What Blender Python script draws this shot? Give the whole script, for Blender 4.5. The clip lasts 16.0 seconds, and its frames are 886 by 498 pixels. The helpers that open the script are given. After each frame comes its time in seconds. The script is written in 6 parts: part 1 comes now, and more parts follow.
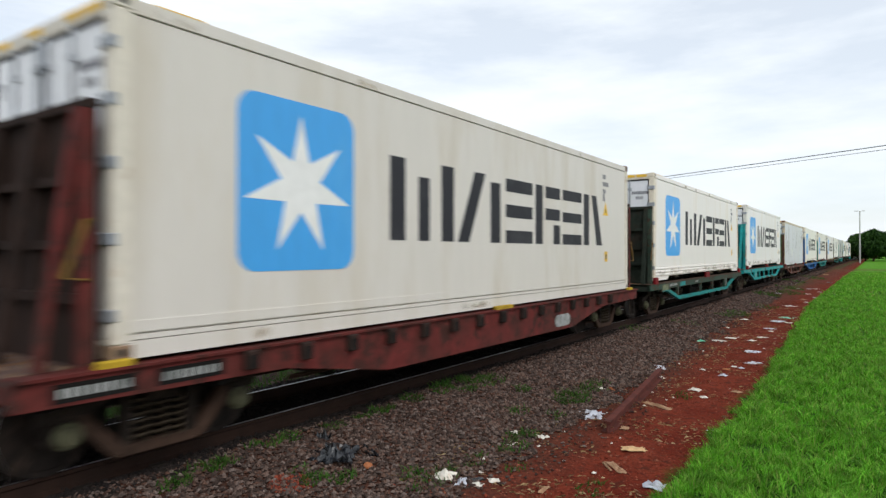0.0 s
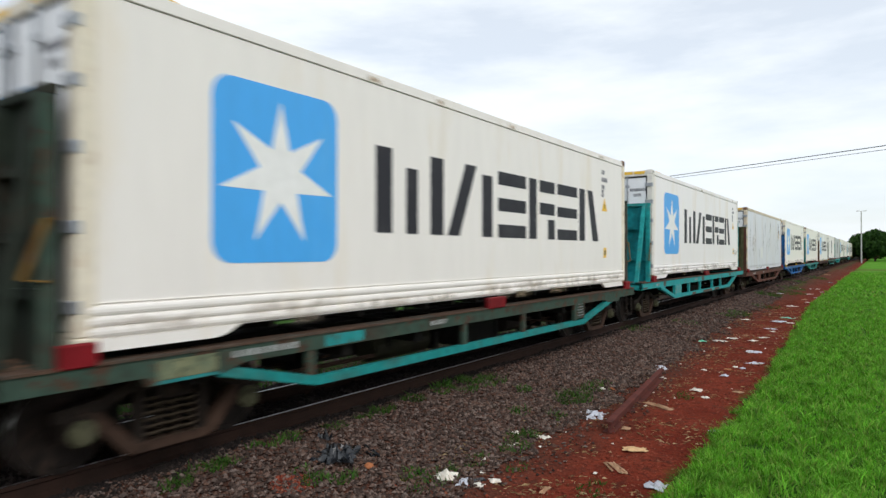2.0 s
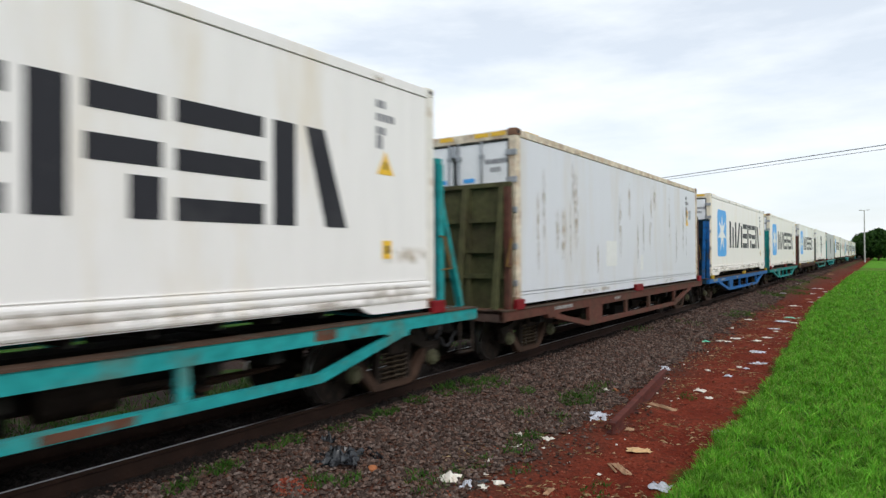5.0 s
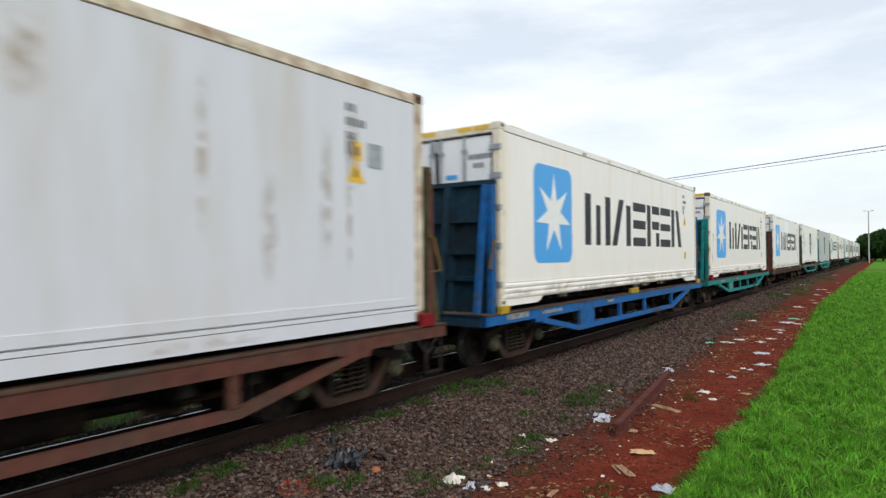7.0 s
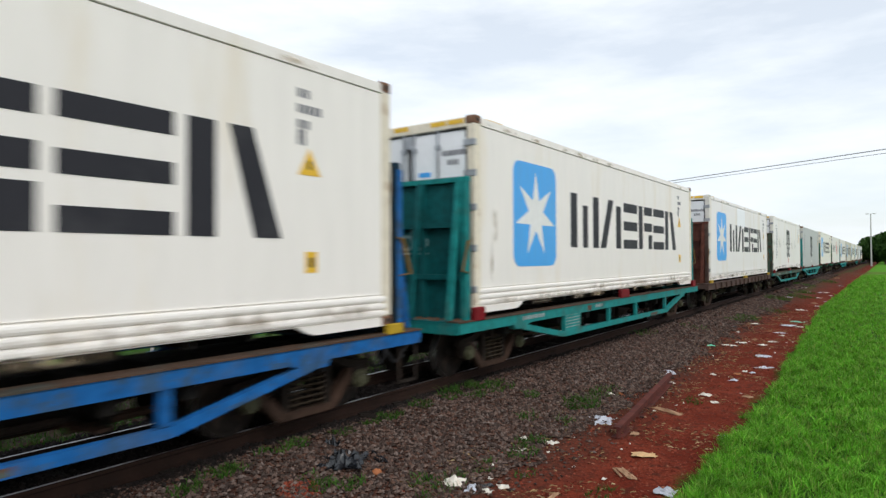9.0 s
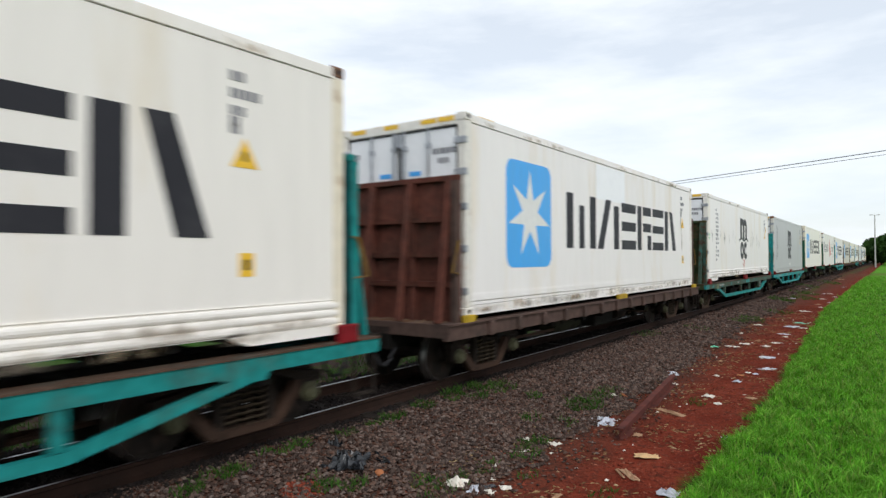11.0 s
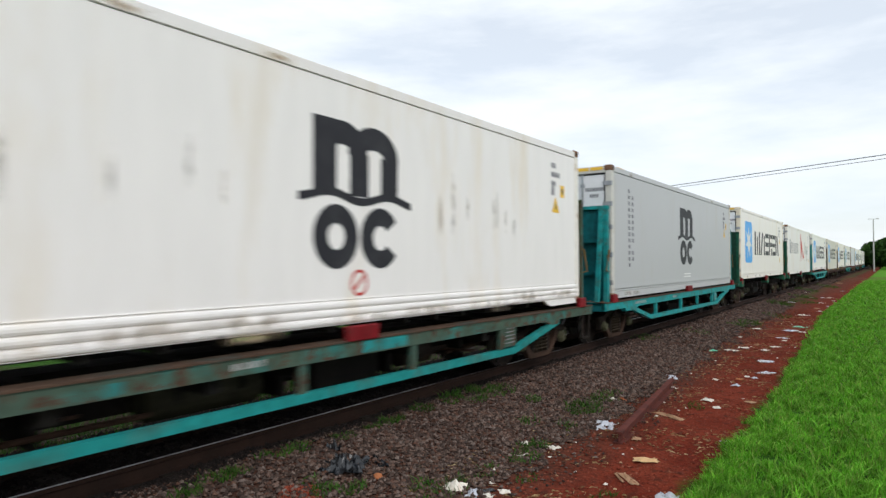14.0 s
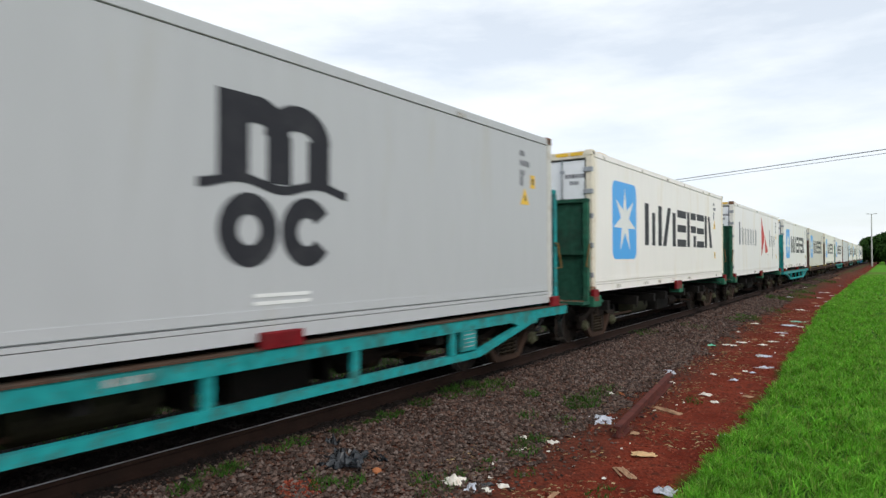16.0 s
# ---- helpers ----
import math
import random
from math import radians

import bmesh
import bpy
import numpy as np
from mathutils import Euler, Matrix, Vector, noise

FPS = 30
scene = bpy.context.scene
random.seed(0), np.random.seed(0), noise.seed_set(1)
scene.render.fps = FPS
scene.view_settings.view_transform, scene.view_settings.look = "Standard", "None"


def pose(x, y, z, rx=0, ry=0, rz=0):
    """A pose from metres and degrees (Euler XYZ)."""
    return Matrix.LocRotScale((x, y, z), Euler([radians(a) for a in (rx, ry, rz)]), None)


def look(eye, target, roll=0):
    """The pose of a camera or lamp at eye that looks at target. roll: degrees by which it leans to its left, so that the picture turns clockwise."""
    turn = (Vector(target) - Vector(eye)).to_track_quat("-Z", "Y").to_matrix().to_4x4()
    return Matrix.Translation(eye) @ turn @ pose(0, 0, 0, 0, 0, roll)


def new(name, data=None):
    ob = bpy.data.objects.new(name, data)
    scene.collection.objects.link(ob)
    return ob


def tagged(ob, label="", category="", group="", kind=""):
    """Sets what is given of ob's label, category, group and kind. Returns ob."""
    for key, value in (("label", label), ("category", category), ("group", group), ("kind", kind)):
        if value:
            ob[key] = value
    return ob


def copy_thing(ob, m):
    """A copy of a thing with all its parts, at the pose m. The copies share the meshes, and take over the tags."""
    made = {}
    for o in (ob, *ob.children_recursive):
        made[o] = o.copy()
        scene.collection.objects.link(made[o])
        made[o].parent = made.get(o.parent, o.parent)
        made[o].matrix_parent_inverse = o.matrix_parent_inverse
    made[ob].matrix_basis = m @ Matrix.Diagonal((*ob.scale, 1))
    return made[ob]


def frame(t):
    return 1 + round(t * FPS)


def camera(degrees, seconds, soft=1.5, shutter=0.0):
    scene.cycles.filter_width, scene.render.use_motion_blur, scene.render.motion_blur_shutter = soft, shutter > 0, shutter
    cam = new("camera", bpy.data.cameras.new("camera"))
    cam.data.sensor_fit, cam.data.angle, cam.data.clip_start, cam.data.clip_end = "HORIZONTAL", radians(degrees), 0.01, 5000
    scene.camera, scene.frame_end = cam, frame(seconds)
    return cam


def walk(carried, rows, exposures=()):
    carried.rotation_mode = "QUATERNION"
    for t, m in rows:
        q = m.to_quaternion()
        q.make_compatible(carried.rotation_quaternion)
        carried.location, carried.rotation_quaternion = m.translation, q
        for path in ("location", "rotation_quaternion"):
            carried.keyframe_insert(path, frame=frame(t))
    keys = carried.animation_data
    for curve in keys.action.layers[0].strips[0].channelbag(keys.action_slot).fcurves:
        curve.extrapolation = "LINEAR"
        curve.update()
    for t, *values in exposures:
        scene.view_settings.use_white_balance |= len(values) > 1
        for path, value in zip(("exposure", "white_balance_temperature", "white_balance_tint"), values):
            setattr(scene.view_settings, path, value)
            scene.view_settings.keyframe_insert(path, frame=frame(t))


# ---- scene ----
# ---- camera ----
EYE_Z = 1.81          # eye above the rail head, z = 0
cam = camera(70.8, 16.0, soft=1.4, shutter=0.45)
TURNS = [(0, 34.807, 0.308, -0.041), (0.5, 34.813, 0.335, -0.034), (1, 34.833, 0.389, -0.021), (1.5, 34.873, 0.366, -0.019),
         (2, 34.901, 0.341, 0.003), (2.5, 34.896, 0.328, 0.098), (3, 34.865, 0.339, 0.229), (3.5, 34.852, 0.427, 0.309),
         (4, 34.921, 0.472, 0.326), (6.5, 35.363, 0.553, 0.394), (7, 35.382, 0.638, 0.434), (7.5, 35.419, 0.722, 0.427),
         (8, 35.471, 0.753, 0.350), (8.5, 35.504, 0.779, 0.294), (9, 35.524, 0.821, 0.292), (9.5, 35.545, 0.841, 0.300),
         (12, 35.890, 1.032, 0.166), (12.5, 35.840, 1.167, 0.158), (13, 35.734, 1.198, 0.146), (13.5, 35.695, 1.197, 0.143),
         (14, 35.684, 1.197, 0.146), (14.5, 35.648, 1.179, 0.146), (15, 35.596, 1.050, 0.150), (15.5, 35.569, 0.868, 0.161),
         (16, 35.563, 0.744, 0.167)]
walk(cam, [(t, pose(0, 0, EYE_Z, 90 + p, r, y)) for t, y, p, r in TURNS])

# ---- sky and sun ----
SUN_EL, SUN_AZ = 42, -28     # degrees; azimuth from +x towards +y
world = bpy.data.worlds.new("overcast_sky")
scene.world = world
world.use_nodes = True
wn, wl = world.node_tree.nodes, world.node_tree.links
wn.clear()
w_out = wn.new("ShaderNodeOutputWorld")
w_bg = wn.new("ShaderNodeBackground")
w_sky = wn.new("ShaderNodeTexSky")
w_sky.sky_type, w_sky.sun_disc = "NISHITA", False
w_sky.sun_elevation, w_sky.sun_rotation = radians(SUN_EL), radians(90 - SUN_AZ)
w_bg.inputs["Strength"].default_value = 0.135
w_co = wn.new("ShaderNodeTexCoord")
w_map = wn.new("ShaderNodeMapping")
w_map.inputs["Scale"].default_value = (1.0, 1.0, 4.2)
w_noise = wn.new("ShaderNodeTexNoise")
w_noise.inputs["Scale"].default_value, w_noise.inputs["Detail"].default_value = 2.6, 7.0
w_noise.inputs["Roughness"].default_value = 0.56
w_ramp = wn.new("ShaderNodeValToRGB")
w_ramp.color_ramp.elements[0].position, w_ramp.color_ramp.elements[1].position = 0.36, 0.60
w_ramp.color_ramp.elements[0].color = (0.67, 0.67, 0.67, 1)
w_mix = wn.new("ShaderNodeMixRGB")
w_mix.inputs["Color2"].default_value = (7.4, 7.85, 8.32, 1)      # thin bright cloud
wl.new(w_co.outputs["Generated"], w_map.inputs["Vector"])
wl.new(w_map.outputs["Vector"], w_noise.inputs["Vector"])
wl.new(w_noise.outputs["Fac"], w_ramp.inputs["Fac"])
wl.new(w_ramp.outputs["Color"], w_mix.inputs["Fac"])
wl.new(w_sky.outputs["Color"], w_mix.inputs["Color1"])
wl.new(w_mix.outputs["Color"], w_bg.inputs["Color"])
wl.new(w_bg.outputs["Background"], w_out.inputs["Surface"])
sun = new("sun", bpy.data.lights.new("sun", "SUN"))
sun.data.energy, sun.data.angle, sun.data.color = 1.5, radians(30), (1.0, 0.97, 0.93)
sun.matrix_world = look((60 * math.cos(radians(SUN_AZ)), 60 * math.sin(radians(SUN_AZ)), 60 * math.tan(radians(SUN_EL))), (0, 0, 0))
scene.view_settings.exposure = 0.0


# ---- materials ----
def mat(name, base, other=None, rough=0.6, metal=0.0, grain=8.0, patch=1.2, amount=0.5, bump=0.15, stretch=(1, 1, 1), spread=0.06, gloss=None, vary=(0.74, 1.18), chip=None):
    """Painted, rusted or earthy surface: fine grain and large patches of another colour."""
    m = bpy.data.materials.new(name)
    m.use_nodes = True
    n, k = m.node_tree.nodes, m.node_tree.links
    bsdf = n["Principled BSDF"]
    bsdf.inputs["Metallic"].default_value = metal
    bsdf.inputs["Specular IOR Level"].default_value = gloss if gloss is not None else (0.45 if sum(base) > 1.2 or metal > 0.5 else 0.12)
    other = other or tuple(c * 0.6 for c in base)
    co = n.new("ShaderNodeTexCoord")
    mp = n.new("ShaderNodeMapping")
    mp.inputs["Scale"].default_value = stretch
    k.new(co.outputs["Object"], mp.inputs["Vector"])
    big = n.new("ShaderNodeTexNoise")
    big.inputs["Scale"].default_value, big.inputs["Detail"].default_value = patch, 6
    big.inputs["Roughness"].default_value = 0.65
    fine = n.new("ShaderNodeTexNoise")
    fine.inputs["Scale"].default_value, fine.inputs["Detail"].default_value = grain, 5
    k.new(mp.outputs["Vector"], big.inputs["Vector"])
    k.new(mp.outputs["Vector"], fine.inputs["Vector"])
    ramp = n.new("ShaderNodeValToRGB")
    ramp.color_ramp.elements[0].position, ramp.color_ramp.elements[1].position = 0.62 - amount * 0.3, 0.78 - amount * 0.1
    k.new(big.outputs["Fac"], ramp.inputs["Fac"])
    mix = n.new("ShaderNodeMixRGB")
    mix.inputs["Color1"].default_value, mix.inputs["Color2"].default_value = (*base, 1), (*other, 1)
    k.new(ramp.outputs["Color"], mix.inputs["Fac"])
    colour = mix.outputs["Color"]
    if chip:
        spots = n.new("ShaderNodeTexNoise")
        spots.inputs["Scale"].default_value, spots.inputs["Detail"].default_value = patch * 2.6, 7
        spots.inputs["Roughness"].default_value = 0.7
        shift = n.new("ShaderNodeMapping")
        shift.inputs["Location"].default_value = (7.3, 2.1, 4.4)
        k.new(mp.outputs["Vector"], shift.inputs["Vector"])
        k.new(shift.outputs["Vector"], spots.inputs["Vector"])
        cut = n.new("ShaderNodeMapRange")
        cut.inputs["From Min"].default_value, cut.inputs["From Max"].default_value = 0.53, 0.58
        k.new(spots.outputs["Fac"], cut.inputs["Value"])
        flake = n.new("ShaderNodeMixRGB")
        flake.inputs["Color2"].default_value = (*chip, 1)
        k.new(cut.outputs["Result"], flake.inputs["Fac"])
        k.new(colour, flake.inputs["Color1"])
        colour = flake.outputs["Color"]
    info = n.new("ShaderNodeObjectInfo")
    hsv = n.new("ShaderNodeHueSaturation")
    r1 = n.new("ShaderNodeMapRange")
    r1.inputs["To Min"].default_value, r1.inputs["To Max"].default_value = 1 - spread, 1 + spread
    k.new(info.outputs["Random"], r1.inputs["Value"])
    r2 = n.new("ShaderNodeMapRange")
    r2.inputs["From Min"].default_value, r2.inputs["From Max"].default_value = 0.3, 0.7
    r2.inputs["To Min"].default_value, r2.inputs["To Max"].default_value = vary
    k.new(fine.outputs["Fac"], r2.inputs["Value"])
    mul = n.new("ShaderNodeMath")
    mul.operation = "MULTIPLY"
    k.new(r1.outputs["Result"], mul.inputs[0])
    k.new(r2.outputs["Result"], mul.inputs[1])
    k.new(mul.outputs["Value"], hsv.inputs["Value"])
    k.new(colour, hsv.inputs["Color"])
    k.new(hsv.outputs["Color"], bsdf.inputs["Base Color"])
    rr = n.new("ShaderNodeMapRange")
    rr.inputs["To Min"].default_value, rr.inputs["To Max"].default_value = max(0.05, rough - 0.15), min(1, rough + 0.15)
    k.new(fine.outputs["Fac"], rr.inputs["Value"])
    k.new(rr.outputs["Result"], bsdf.inputs["Roughness"])
    if bump:
        bp = n.new("ShaderNodeBump")
        bp.inputs["Strength"].default_value, bp.inputs["Distance"].default_value = bump, 0.02
        k.new(fine.outputs["Fac"], bp.inputs["Height"])
        k.new(bp.outputs["Normal"], bsdf.inputs["Normal"])
    return m


def skin(name, base, dirt, amount):
    """Smooth painted container wall with long rain streaks and grimy blotches."""
    return mat(name, base, dirt, rough=0.42, grain=3.5, patch=0.9, amount=amount, bump=0.015, stretch=(1.6, 1.6, 0.30), spread=0.02, vary=(0.975, 1.02))


M_SKIN = {"ivory": skin("ivory_wall_paint", (0.665, 0.625, 0.570), (0.57, 0.51, 0.42), 0.45),
          "white": skin("white_wall_paint", (0.835, 0.805, 0.785), (0.75, 0.67, 0.56), 0.34),
          "cream": skin("cream_wall_paint", (0.845, 0.805, 0.755), (0.78, 0.70, 0.58), 0.25),
          "worn": skin("worn_white_wall_paint", (0.655, 0.665, 0.705), (0.58, 0.55, 0.52), 0.45),
          "grey": skin("light_grey_wall_paint", (0.475, 0.48, 0.49), (0.45, 0.44, 0.41), 0.15)}
M_FRAME = {"ivory": mat("ivory_frame_paint", (0.66, 0.61, 0.52), (0.40, 0.26, 0.15), amount=0.2, patch=2.5, vary=(0.90, 1.06)),
           "white": mat("white_frame_paint", (0.76, 0.73, 0.67), (0.46, 0.32, 0.20), amount=0.22, patch=2.5, vary=(0.90, 1.06)),
           "cream": mat("cream_frame_paint", (0.74, 0.67, 0.54), (0.42, 0.27, 0.15), amount=0.25, patch=2.5, vary=(0.90, 1.06)),
           "worn": mat("ochre_frame_paint", (0.66, 0.58, 0.45), (0.30, 0.15, 0.07), amount=0.6, patch=2.5),
           "grey": mat("grey_frame_paint", (0.60, 0.585, 0.54), (0.45, 0.38, 0.28), amount=0.25, patch=2.5, vary=(0.90, 1.06))}
M_DOOR = mat("white_door_panel", (0.82, 0.83, 0.85), (0.76, 0.76, 0.76), rough=0.4, bump=0.02, amount=0.1, vary=(0.97, 1.02))
M_ZINC = mat("galvanised_steel", (0.36, 0.38, 0.41), (0.24, 0.22, 0.20), rough=0.5, metal=0.3, amount=0.3)
M_CAST = mat("rusty_casting", (0.20, 0.11, 0.07), (0.40, 0.30, 0.20), rough=0.8, amount=0.4)
M_RUBBER = mat("black_rubber", (0.03, 0.03, 0.032), rough=0.8)
M_BLUE = mat("sky_blue_marking", (0.055, 0.36, 0.80), (0.10, 0.42, 0.80), rough=0.45, bump=0.02, amount=0.15, stretch=(1, 1, 0.3), vary=(0.95, 1.04))
M_STAR = mat("white_marking", (0.78, 0.78, 0.76), (0.66, 0.64, 0.58), rough=0.45, bump=0.02, amount=0.2, vary=(0.95, 1.04))
M_INK = mat("charcoal_marking", (0.030, 0.030, 0.036), (0.055, 0.055, 0.06), rough=0.5, bump=0.02, amount=0.3, vary=(0.95, 1.04))
M_INKGREY = mat("grey_marking", (0.21, 0.21, 0.23), (0.31, 0.31, 0.32), rough=0.5, bump=0.02, amount=0.3, vary=(0.95, 1.04))
M_REDMARK = mat("red_marking", (0.55, 0.05, 0.04), rough=0.45, bump=0.02, amount=0.2, vary=(0.95, 1.04))
M_YELLOW = mat("yellow_marking", (0.78, 0.47, 0.03), (0.60, 0.40, 0.10), rough=0.5, bump=0.02, amount=0.3, vary=(0.95, 1.04))
M_NEWWHITE = mat("fresh_white_paint", (0.86, 0.87, 0.89), (0.82, 0.83, 0.85), rough=0.4, bump=0.01, amount=0.2, vary=(0.98, 1.01))
M_FADED = mat("faded_white_stencil", (0.34, 0.35, 0.34), (0.12, 0.13, 0.12), rough=0.7, amount=0.5, patch=7)
M_PALE = mat("faded_pale_marking", (0.30, 0.45, 0.45), (0.12, 0.30, 0.30), rough=0.6, amount=0.5, patch=6)
M_OCHRE = mat("worn_yellow_paint", (0.19, 0.11, 0.028), (0.09, 0.05, 0.03), rough=0.7, amount=0.5, patch=4)
M_LOCKYELLOW = mat("yellow_lock_paint", (0.42, 0.28, 0.025), (0.16, 0.10, 0.04), rough=0.65, amount=0.4, patch=5)
M_GREENMARK = mat("green_marking", (0.10, 0.62, 0.22), rough=0.5, bump=0.02)
M_LOCKRED = mat("red_lock_paint", (0.18, 0.010, 0.014), (0.08, 0.015, 0.015), rough=0.6, amount=0.4, patch=5)
M_PAINT = {"red": mat("oxide_red_paint", (0.125, 0.025, 0.022), (0.042, 0.023, 0.018), rough=0.75, amount=0.6, patch=1.6, chip=(0.055, 0.022, 0.018)),
           "dark_green": mat("weathered_green_paint", (0.042, 0.072, 0.054), (0.05, 0.040, 0.03), rough=0.75, amount=0.5, patch=1.8, chip=(0.070, 0.040, 0.026)),
           "teal": mat("teal_paint", (0.016, 0.27, 0.27), (0.06, 0.13, 0.12), rough=0.6, amount=0.3, patch=1.7, chip=(0.040, 0.175, 0.165)),
           "aqua": mat("aqua_paint", (0.020, 0.29, 0.29), (0.11, 0.13, 0.10), rough=0.6, amount=0.35, patch=2.2),
           "rust": mat("rusty_brown_paint", (0.115, 0.046, 0.034), (0.075, 0.055, 0.038), rough=0.8, amount=0.55, patch=1.5),
           "blue": mat("blue_paint", (0.012, 0.110, 0.33), (0.07, 0.085, 0.09), rough=0.6, amount=0.3, patch=1.6, chip=(0.035, 0.085, 0.17)),
           "sea": mat("sea_green_paint", (0.014, 0.215, 0.205), (0.06, 0.11, 0.09), rough=0.6, amount=0.35, patch=1.7),
           "brown": mat("dark_brown_paint", (0.095, 0.060, 0.050), (0.055, 0.042, 0.036), rough=0.8, amount=0.5, patch=1.6),
           "moss": mat("faded_moss_green_paint", (0.058, 0.092, 0.068), (0.026, 0.20, 0.185), rough=0.75, amount=0.35, patch=2.2, chip=(0.075, 0.045, 0.030)),
           "bottle": mat("bottle_green_paint", (0.025, 0.125, 0.075), (0.05, 0.06, 0.045), rough=0.65, amount=0.4, patch=1.8)}
M_REPAINT = [mat("flaking_aqua_patch", (0.022, 0.25, 0.25), (0.045, 0.10, 0.085), rough=0.65, amount=0.5, patch=4, chip=(0.055, 0.11, 0.09)),
             mat("flaking_cream_patch", (0.20, 0.21, 0.12), (0.06, 0.11, 0.085), rough=0.7, amount=0.5, patch=4, chip=(0.085, 0.10, 0.065)),
             mat("rust_patch", (0.12, 0.055, 0.035), (0.05, 0.14, 0.13), rough=0.8, amount=0.5, patch=6),
             mat("flaking_white_patch", (0.30, 0.31, 0.30), (0.05, 0.12, 0.20), rough=0.7, amount=0.6, patch=5, chip=(0.08, 0.09, 0.10))]
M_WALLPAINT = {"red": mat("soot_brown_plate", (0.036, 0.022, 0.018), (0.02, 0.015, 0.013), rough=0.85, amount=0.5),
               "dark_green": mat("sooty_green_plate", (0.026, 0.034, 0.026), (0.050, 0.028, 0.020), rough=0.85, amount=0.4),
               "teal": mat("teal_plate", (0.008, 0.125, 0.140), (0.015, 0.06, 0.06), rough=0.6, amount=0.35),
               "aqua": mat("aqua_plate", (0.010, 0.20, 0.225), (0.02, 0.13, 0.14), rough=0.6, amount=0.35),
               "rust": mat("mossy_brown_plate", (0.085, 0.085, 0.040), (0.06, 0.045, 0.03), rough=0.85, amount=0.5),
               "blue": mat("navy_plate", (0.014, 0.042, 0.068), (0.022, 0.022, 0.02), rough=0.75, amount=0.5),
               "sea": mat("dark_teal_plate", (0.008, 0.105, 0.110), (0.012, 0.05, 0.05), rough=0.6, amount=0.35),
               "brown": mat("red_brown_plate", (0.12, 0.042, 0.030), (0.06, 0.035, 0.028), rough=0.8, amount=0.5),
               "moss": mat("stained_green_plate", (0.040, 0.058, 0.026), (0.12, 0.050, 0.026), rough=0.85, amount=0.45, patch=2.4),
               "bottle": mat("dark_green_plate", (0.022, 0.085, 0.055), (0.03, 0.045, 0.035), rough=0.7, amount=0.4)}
M_BOGIE = mat("brown_cast_steel", (0.021, 0.016, 0.013), (0.055, 0.035, 0.024), rough=0.85, amount=0.35, patch=3)
M_SPRING = mat("spring_steel", (0.060, 0.045, 0.030), (0.035, 0.027, 0.02), rough=0.75, amount=0.4)
M_WHEEL = mat("wheel_steel", (0.018, 0.014, 0.012), (0.038, 0.026, 0.020), rough=0.7, amount=0.4, patch=4)
M_TREAD = mat("polished_tread", (0.45, 0.44, 0.42), rough=0.3, metal=0.9, bump=0.02)
M_BOGIEARM = mat("rust_brown_cast_steel", (0.058, 0.034, 0.024), (0.026, 0.018, 0.014), rough=0.85, amount=0.45, patch=3)
M_AXLECAP = mat("pale_axle_cap", (0.085, 0.085, 0.050), (0.04, 0.03, 0.024), rough=0.8, amount=0.4, patch=6)
M_TANK = mat("dull_olive_tank_paint", (0.030, 0.030, 0.018), (0.016, 0.014, 0.011), rough=0.8, amount=0.5, patch=3)
M_FLANGE = mat("rusty_deck_edge", (0.085, 0.052, 0.036), (0.045, 0.062, 0.055), rough=0.85, amount=0.45, patch=2.5)
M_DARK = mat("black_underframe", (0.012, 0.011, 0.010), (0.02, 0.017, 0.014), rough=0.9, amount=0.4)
M_RAILSIDE = mat("rusty_rail", (0.028, 0.015, 0.011), (0.016, 0.010, 0.008), rough=0.85, amount=0.5, patch=4)
M_RAILHEAD = mat("polished_rail_head", (0.36, 0.36, 0.37), (0.25, 0.23, 0.21), rough=0.38, metal=0.95, bump=0.02, amount=0.3)
M_SLEEPER = mat("weathered_sleeper", (0.022, 0.017, 0.014), (0.013, 0.011, 0.009), rough=0.95, amount=0.5, stretch=(1, 6, 6))
M_SCRAP = mat("rust_red_scrap_steel", (0.115, 0.034, 0.026), (0.06, 0.022, 0.018), rough=0.85, amount=0.5, patch=5)


